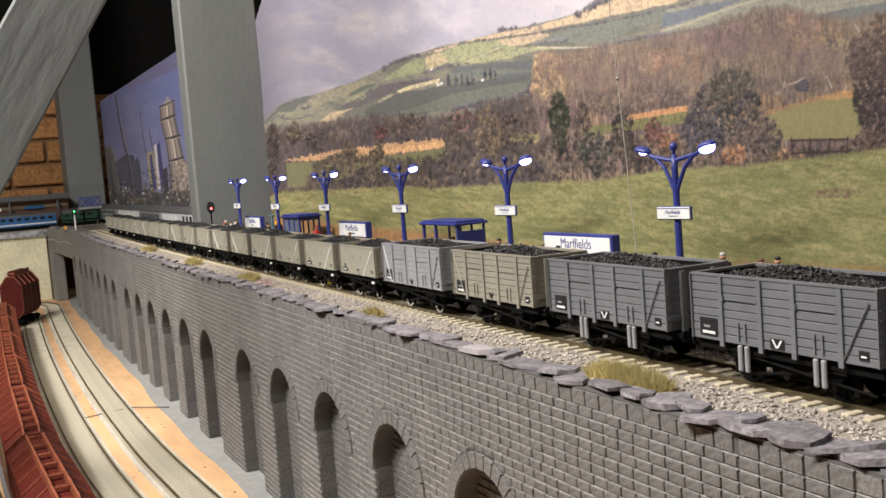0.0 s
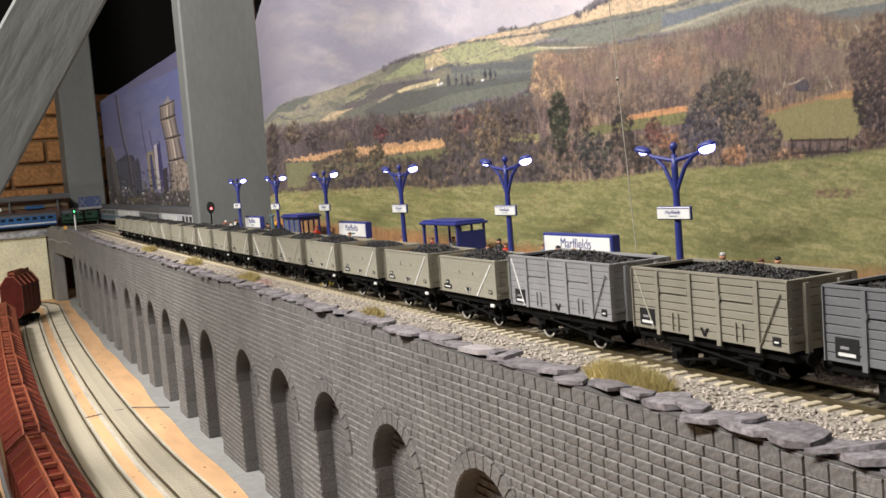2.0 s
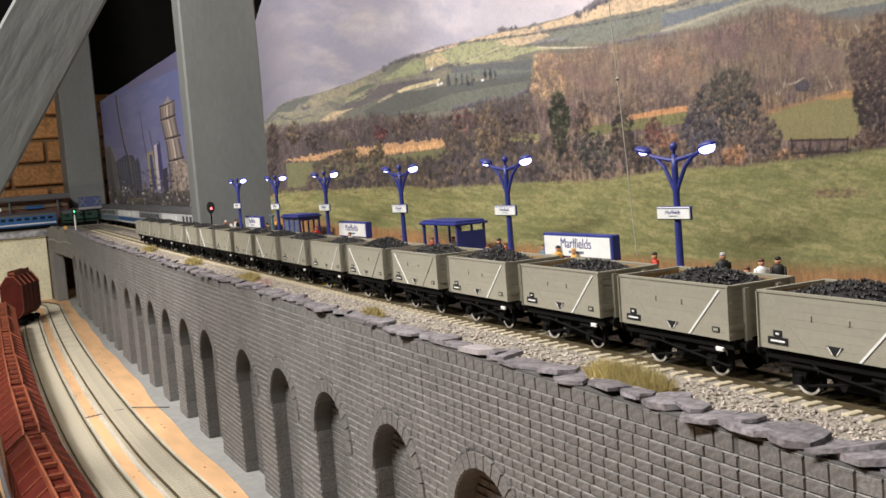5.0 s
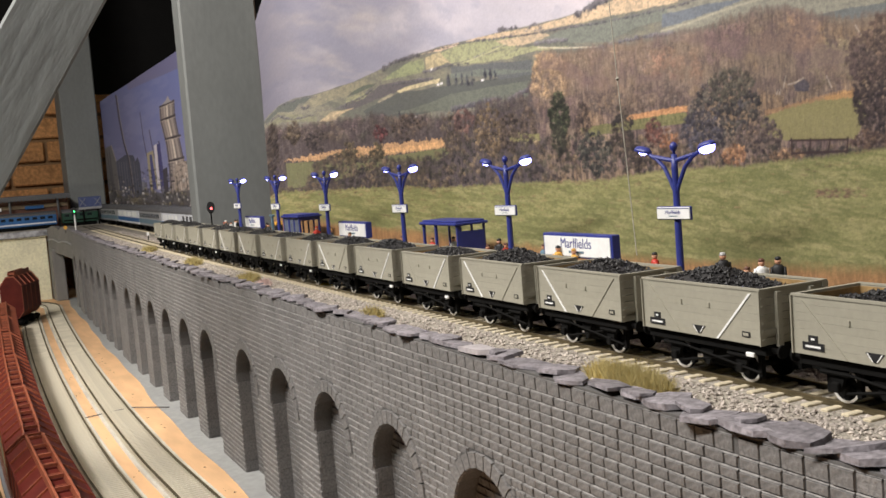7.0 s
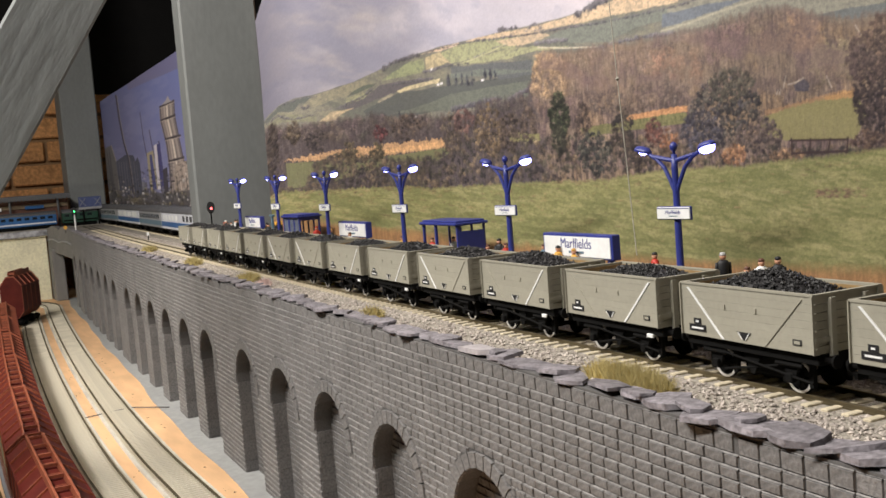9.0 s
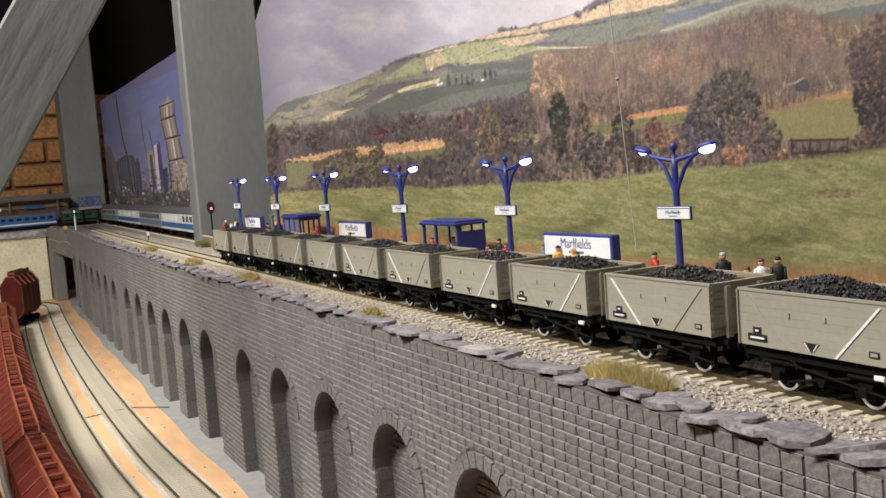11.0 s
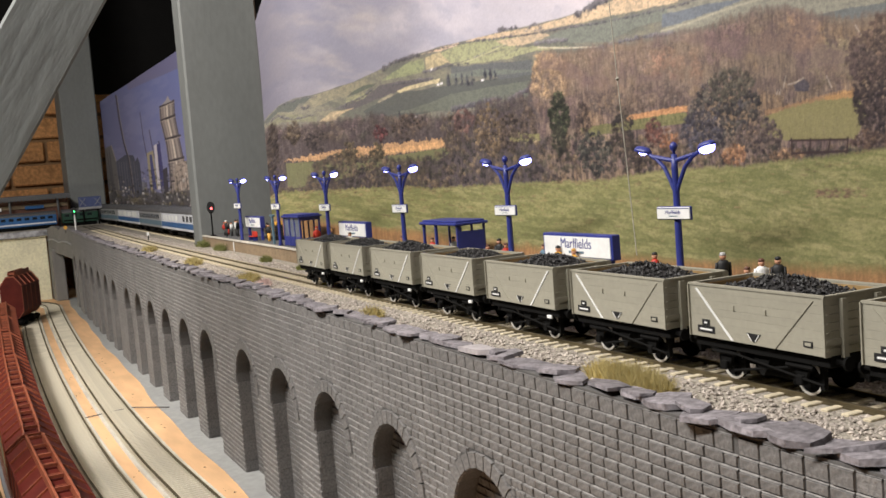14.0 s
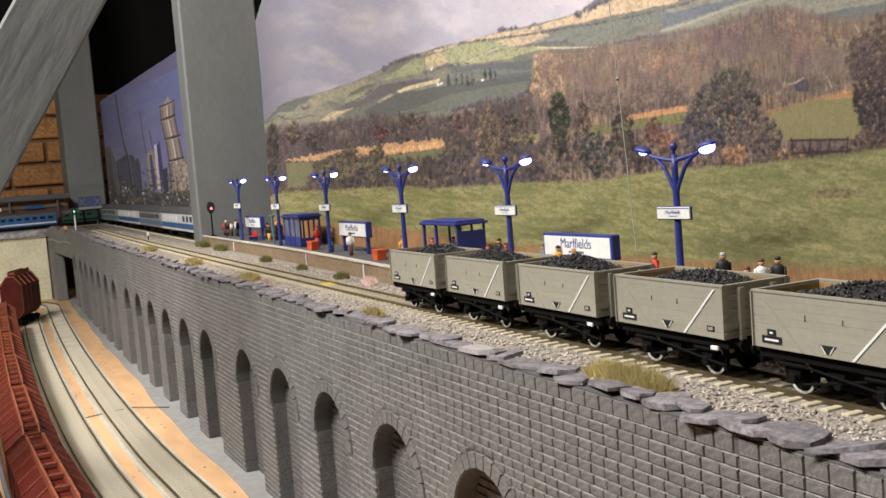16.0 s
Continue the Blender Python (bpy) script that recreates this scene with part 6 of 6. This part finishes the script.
def wagon(kind, seed, stripe_left=False):
    """An open wagon, its rear end at x = 0, running to +x; rail tops at z = 0."""
    rng = random.Random(seed)
    big = kind != "tan"
    L, W, top, floor = (0.0915, 0.034, 0.0425, 0.0165) if big else (0.0703, 0.0340, 0.0382, 0.0172)
    paint = M[kind]
    ob = thing("coal_wagon", Matrix(), dict(
        tan="tan-grey plank coal wagon with a white diagonal stripe, heaped with coal",
        grey="dark grey eight-plank coal wagon with white V marks, heaped with coal",
        pale="light grey plank coal wagon with side doors, filled with coal",
        beige="beige plank coal wagon with side doors, filled with coal")[kind], "wagon", "wagons of the coal train")
    body = Shape()
    rows = 8 if big else 7
    t = 0.0013
    h = (top - floor) / rows
    lap = .00035 if kind in ("beige", "grey") else .00022
    for side in (-1, 1):
        for r in range(rows):
            z0, z1 = floor + r * h, floor + (r + 1) * h - (lap if big else 0.00005)
            y0, y1 = side * (W / 2 - t), side * (W / 2)
            body.chamfered(0.0, L, min(y0, y1), max(y0, y1), z0, z1, .00012 if big else .00004)
    for x0 in (0.0, L - t):
        for r in range(rows):
            body.chamfered(x0, x0 + t, -W / 2 + t, W / 2 - t, floor + r * h, floor + (r + 1) * h - .00015, .0001)
    # ironwork: corner plates, end posts, capping
    for x in (0.0, L):
        sg = -1 if x == 0 else 1
        for y in (-0.0085, 0.0085):
            body.box(min(x, x + sg * .0016), max(x, x + sg * .0016), y - .0012, y + .0012, floor - .001, top - .001)
        for y in (-W / 2 + .0006, W / 2 - .0006):
            body.box(min(x, x + sg * .0005), max(x, x + sg * .0005), y - .0014, y + .0014, floor, top)
            for k in range(6):
                body.box(min(x, x + sg * .0009), max(x, x + sg * .0009), y - .0004, y + .0004, floor + .002 + k * h * 1.05, floor + .0026 + k * h * 1.05)
        body.box(min(x, x + sg * .0007), max(x, x + sg * .0007), -W / 2, W / 2, floor + .0042, floor + .0062)
    body.box(-.0004, L + .0004, -W / 2 - .0003, -W / 2 + t, top - .0003, top + .0006)
    body.box(-.0004, L + .0004, W / 2 - t, W / 2 + .0003, top - .0003, top + .0006)
    body.box(-.0004, t, -W / 2, W / 2, top - .0003, top + .0005)
    body.box(L - t, L + .0004, -W / 2, W / 2, top - .0003, top + .0005)
    if big:
        for y in (-1, 1):
            for fx in (0.185, 0.415, 0.597, 0.83):
                y0, y1 = sorted((y * W / 2, y * (W / 2 + .0008)))
                body.box(L * fx - .0011, L * fx + .0011, y0, y1, floor - (.0018 if kind != "pale" else 0), top - .0005)
            body.rod((L * .835, y * (W / 2 + .0005), floor), (L * .965, y * (W / 2 + .0005), top - .0045), .0003, 6)
            for fx in (0.285, 0.325, 0.70, 0.74):
                y0, y1 = sorted((y * W / 2, y * (W / 2 + .0007)))
                body.box(L * fx - .0004, L * fx + .0004, y0, y1, floor + h * .5, floor + h * 2.6)
            for fx in (.20, .40, .612, .815):
                body.rod((L * fx, y * (W / 2 + .0006), floor + h * 5.0), (L * fx, y * (W / 2 + .0006), floor + h * 5.6), .00045, 6)
            for f0, f1 in ((.20, .40), (.612, .815)):
                y0, y1 = sorted((y * W / 2, y * (W / 2 + .0003)))
                body.box(L * f0, L * f1, y0, y1, floor + h * 5.15, floor + h * 5.3)
    else:
        for y in (-1, 1):
            for fx in (.36, .60):
                y0, y1 = sorted((y * W / 2, y * (W / 2 + .0005)))
                body.box(L * fx - .0004, L * fx + .0004, y0, y1, floor + h * 4.1, floor + h * 4.7)
    part("body", body, paint, ob)
    # inner lining and floor
    lin = Shape()
    lin.box(t, L - t, -W / 2 + t, W / 2 - t, floor, floor + .001)
    for y0, y1 in ((-W / 2 + t, -W / 2 + t + .0003), (W / 2 - t - .0003, W / 2 - t)):
        lin.box(t, L - t, y0, y1, floor, top - .0006)
    for x0, x1 in ((t, t + .0003), (L - t - .0003, L - t)):
        lin.box(x0, x1, -W / 2 + t, W / 2 - t, floor, top - .0006)
    part("lining", lin, M["inside"] if not big else M["gun"], ob)
    # marks on both sides
    for y in (-1, 1):
        def plate(name, mat, fx0, fx1, z0, z1, d=.0003):
            y0, y1 = sorted((y * W / 2, y * (W / 2 + d)))
            part(name, Shape().box(L * fx0, L * fx1, y0, y1, floor + z0 * h, floor + z1 * h), mat, ob)

        def slant(name, mat, xa, za, xb, zb, w, d=.00035, also=None):
            sh = Shape()
            for xa, za, xb, zb in ((xa, za, xb, zb), ) + ((also, ) if also else ()):
                a, b = Vector((L * xa, 0, floor + za * h)), Vector((L * xb, 0, floor + zb * h))
                o = Vector((w / 2, 0, 0))
                y0, y1 = y * W / 2, y * (W / 2 + d)
                v = [Vector((q.x, yy, q.z)) for yy in (y0, y1) for q in (a - o, a + o, b + o, b - o)]
                sh.add(v, [(0, 1, 2, 3), (4, 5, 6, 7), (0, 1, 5, 4), (1, 2, 6, 5), (2, 3, 7, 6), (3, 0, 4, 7)])
            part(name, sh, mat, ob)
        K, WH = M["black"], M["white"]
        if not big:
            l, r = (.06, 6.5, .34, .1), (.66, .1, .93, 6.5)
            slant("white_stripe", WH, *(l if stripe_left else r), .0012)
            slant("diagonal_strap", paint, *(r if stripe_left else l), .0007)
            plate("number_panel", K, .10, .16, 1.6, 2.4), plate("number_panel", K, .06, .20, .65, 1.55)
            plate("number_bar", WH, .080, .18, .95, 1.2, .00038), plate("number_bar", WH, .118, .142, 1.85, 2.1, .00038)
            plate("tare_panel", K, .86, .92, .9, 1.6), plate("tare_bar", paint, .870, .910, 1.05, 1.45, .00038)
            y0, y1 = sorted((y * W / 2, y * (W / 2 + .0003)))
            part("centre_mark", Shape().prism([(L * q, floor + z * h) for q, z in ((.45, 1.45), (.505, .35), (.56, 1.45))], y0, y1), K, ob)
            slant("centre_line", WH, .492, .5, .462, 1.4, .0004, .0004, also=(.518, .5, .548, 1.4))
            if y < 0 and not stripe_left:
                part("lever_end", Shape().chamfered(L * .885, L * .945, -W / 2 - .0006, -W / 2 + .0004, floor - .0047, floor - .0030, .0002), WH, ob, "white brake lever end")
        else:
            plate("number_panel", K, .045, .155, .5, 2.7), plate("number_bar", WH, .06, .14, .75, 1.1, .00038), plate("number_bar", M["pale"], .07, .11, 1.5, 1.8, .00038)
            plate("tare_panel", K, .91, .955, .6, 1.6), plate("tare_bar", WH, .92, .945, .9, 1.1, .00038)
            if kind == "grey":
                plate("centre_panel", K, .465, .541, .2, 1.4)
                slant("centre_mark", WH, .503, .3, .478, 1.3, .0010, .0004, also=(.503, .3, .528, 1.3))
            else:
                slant("centre_mark", K, .5, .3, .48, 1.3, .0013, also=(.5, .3, .52, 1.3))
                slant("white_stripe", WH if kind == "pale" else M["cream"], .145, .2, .02, 7.6, .0009)
    # frame, axle guards, brake gear, buffers, couplings
    fr = Shape()
    fr.chamfered(0.0, L, -.0150, .0150, floor - .0042, floor - .0001, .0003)
    wb = 0.046 if big else 0.0395
    ax = (L / 2 - wb / 2, L / 2 + wb / 2)
    for x in ax:
        for y in (-1, 1):
            y0, y1 = sorted((y * .0118, y * .0132))
            fr.prism([(x - .0045, floor - .004), (x + .0045, floor - .004), (x + .0014, .0050), (x - .0014, .0050)], y0, y1)
            fr.chamfered(x - .0017, x + .0017, min(y * .0125, y * .0148), max(y * .0125, y * .0148), .0046, .0082, .0004)
            fr.rod((x - .0065, y * .0138, .0115), (x + .0065, y * .0138, .0115), .0009, 6)
        fr.rod((x, -.013, .0062), (x, .013, .0062), .0012, 8)
    for y in (-.0128, .0128):
        fr.rod((ax[0] + .004, y, .0045), (ax[1] - .004, y, .0105), .0006, 6)
        fr.rod((ax[0] + .003, y * 1.1, .012), (L - .004, y * 1.1, .006), .0005, 6)
        fr.prism([(L / 2 - .005, floor - .004), (L / 2 + .005, floor - .004), (L / 2 + .0008, .005), (L / 2 - .0008, .005)], y - .0004, y + .0004)
        for x in ax:
            fr.box(x + .0055, x + .0075, y * .7 - .001, y * .7 + .001, .003, .0115)
            fr.box(x - .0075, x - .0055, y * .7 - .001, y * .7 + .001, .003, .0115)
    part("underframe", fr, M["gun"], ob, "black underframe with brake gear")
    # solid black block for inner brake gear, added to darken the space underneath as shade
    part("brake_gear", Shape().chamfered(ax[0] + .008, ax[1] - .008, -.0065, .0065, .0030, floor - .004, .001).rod((ax[0], -.004, .008), (ax[1], -.004, .008), .0022, 8), M["gun"], ob)
    for x, sg in ((0.0, -1), (L, 1)):
        for y in (-.0115, .0115):
            b = Shape()
            b.rod((x, y, floor - .0023), (x + sg * .0045, y, floor - .0023), .0011, 8)
            b.rod((x + sg * .0045, y, floor - .0023), (x + sg * .0055, y, floor - .0023), .0026, 10)
            part("buffer", b, M["gun"], ob)
        c = Shape()
        c.box(min(x, x + sg * .0085), max(x, x + sg * .0085), -.0012, .0012, .0078, .0090)
        c.box(min(x + sg * .0075, x + sg * .0088), max(x + sg * .0075, x + sg * .0088), -.0065, .0065, .0082, .0104)
        part("coupling", c, M["gun"], ob)
    if kind == "grey":
        for fx in (.305, .718):
            for y in (-1, 1):
                for d in (-.0018, .0018):
                    y0, y1 = sorted((y * (W / 2 - .001), y * (W / 2 + .0006)))
                    part("door_stop", Shape().chamfered(L * fx + d - .0011, L * fx + d + .0011, y0, y1, floor - .0105, floor - .0003, .0005), M["pale"], ob, "pale grey door stop")
    # wheelsets turn on their axles
    wheels = []
    for x in ax:
        e = new("wheelset")
        e.parent, e.matrix_basis = ob, pose(x, 0, .0062)
        for y in (-1, 1):
            w = Shape()
            m = Matrix.Translation((0, y * .0082, 0)) @ Matrix.Rotation(radians(-90 * y), 4, "X")
            w.lathe([(.0014, -.0012), (.0062, -.0012), (.0062, .0006), (.0050, .0008), (.0046, .0003), (.0018, .0003), (.0016, .0012)], 20, m)
            for k in range(4):
                w.box(-.0046, .0046, -.0004, .0004, .0003, .0007, m @ Matrix.Rotation(radians(45 * k), 4, "Z"))
            wh = part("wheel", w, M["gun"], e)
            r = Shape()
            ring = [(math.cos(2 * math.pi * k / 24), math.sin(2 * math.pi * k / 24)) for k in range(24)]
            v = [m @ Vector((c * q, s_ * q, z)) for q, z in ((.0053, .0011), (.0062, .0011), (.0062, .0006), (.0053, .0006)) for c, s_ in ring]
            r.add(v, [(j * 24 + k, j * 24 + (k + 1) % 24, ((j + 1) % 4) * 24 + (k + 1) % 24, ((j + 1) % 4) * 24 + k) for j in range(4) for k in range(24)])
            part("tyre", r, M["steel"] if not big or kind == "pale" else M["gun"], wh)
        wheels.append(e)
    # coal: a heap of lumps over a low mound
    c = Shape()
    nx, ny = 14, 8
    peak = rng.uniform(.0042, .0062) if not big else .0042
    shift = rng.uniform(-.12, .12)

    def heap(u, v):
        g = math.exp(-((u - .5 - shift) / .36) ** 2) * (1 - (2 * v - 1) ** 2 * .75)
        return top - .0044 + peak * 1.5 * g + rng.uniform(-.0005, .0005)
    c.add([Vector((t + .0004 + (L - 2 * t - .0008) * i / nx, -W / 2 + t + .0004 + (W - 2 * t - .0008) * j / ny, heap(i / nx, j / ny))) for j in range(ny + 1) for i in range(nx + 1)],
          [(j * (nx + 1) + i, j * (nx + 1) + i + 1, (j + 1) * (nx + 1) + i + 1, (j + 1) * (nx + 1) + i) for j in range(ny) for i in range(nx)])
    for k in range(900 if big else 750):
        u, v = rng.uniform(.04, .96), rng.uniform(.05, .95)
        g = math.exp(-((u - .5 - shift) / .36) ** 2) * (1 - (2 * v - 1) ** 2 * .75)
        q = (t + (L - 2 * t) * u, -W / 2 + t + (W - 2 * t) * v, top - .0042 + peak * 1.5 * g + rng.uniform(-.0002, .0009))
        c.lump(q, rng.uniform(.0004, .0011), rng)
    tagged(part("coal_load", c, M["coal"], ob, "heaped black coal lumps"), kind="stuff")
    return ob, wheels


# rear corner of the last wagon, by the second
TRAIN = [(0, -2.2018), (1, -2.1130), (2, -2.0242), (3, -1.9349), (4, -1.8444), (5, -1.7523), (6, -1.6582), (7, -1.5620), (8, -1.4635),
         (9, -1.3628), (10, -1.2601), (11, -1.1558), (12, -1.0501), (13, -0.9438), (14, -0.8375), (15, -0.7320), (16, -0.6282)]
train = []
kinds = ["tan"] * 18 + ["pale", "beige", "grey", "grey", "grey"]
offset = 0.0
protos = {}
for i, kd in enumerate(kinds):
    left = i in (5, 6, 9, 12, 13)
    key = (kd, i % 4 + 4 * left) if kd == "tan" else (kd, 0)
    if key not in protos:
        protos[key] = wagon(kd, 40 + len(protos), left)
        ob = protos[key][0]
    else:
        ob = copy_thing(protos[key][0], Matrix())
    sets = [c for c in ob.children if c.name.startswith("wheelset")]
    train.append((ob, sets, offset, 0.0703 if kd == "tan" else 0.0915))
    offset += PITCH if kd == "tan" else 0.1085
    if kd == "tan" and i == 17:
        offset = 18 * PITCH


def motions():
    for ob, sets, off, length in train:
        rows, total = [], 0.0
        for t, x in TRAIN:
            a, b = at(x + off, 0, 0), at(x + off + length, 0, 0)
            d = b - a
            rows.append((t, Matrix.Translation(a) @ pose(0, 0, 0, 0, -math.degrees(math.asin(d.z / d.length)), math.degrees(math.atan2(d.y, d.x)))))
        walk(ob, rows)
        for e in sets:
            base = e.matrix_basis.translation.copy()
            spin = []
            t = 0.0
            while t < 16.01:
                x = np.interp(t, [q[0] for q in TRAIN], [q[1] for q in TRAIN])
                spin.append((t, Matrix.Translation(base) @ Matrix.Rotation((x - TRAIN[0][1]) / .0062, 4, "Y")))
                t += 0.08
            walk(e, spin)


motions()
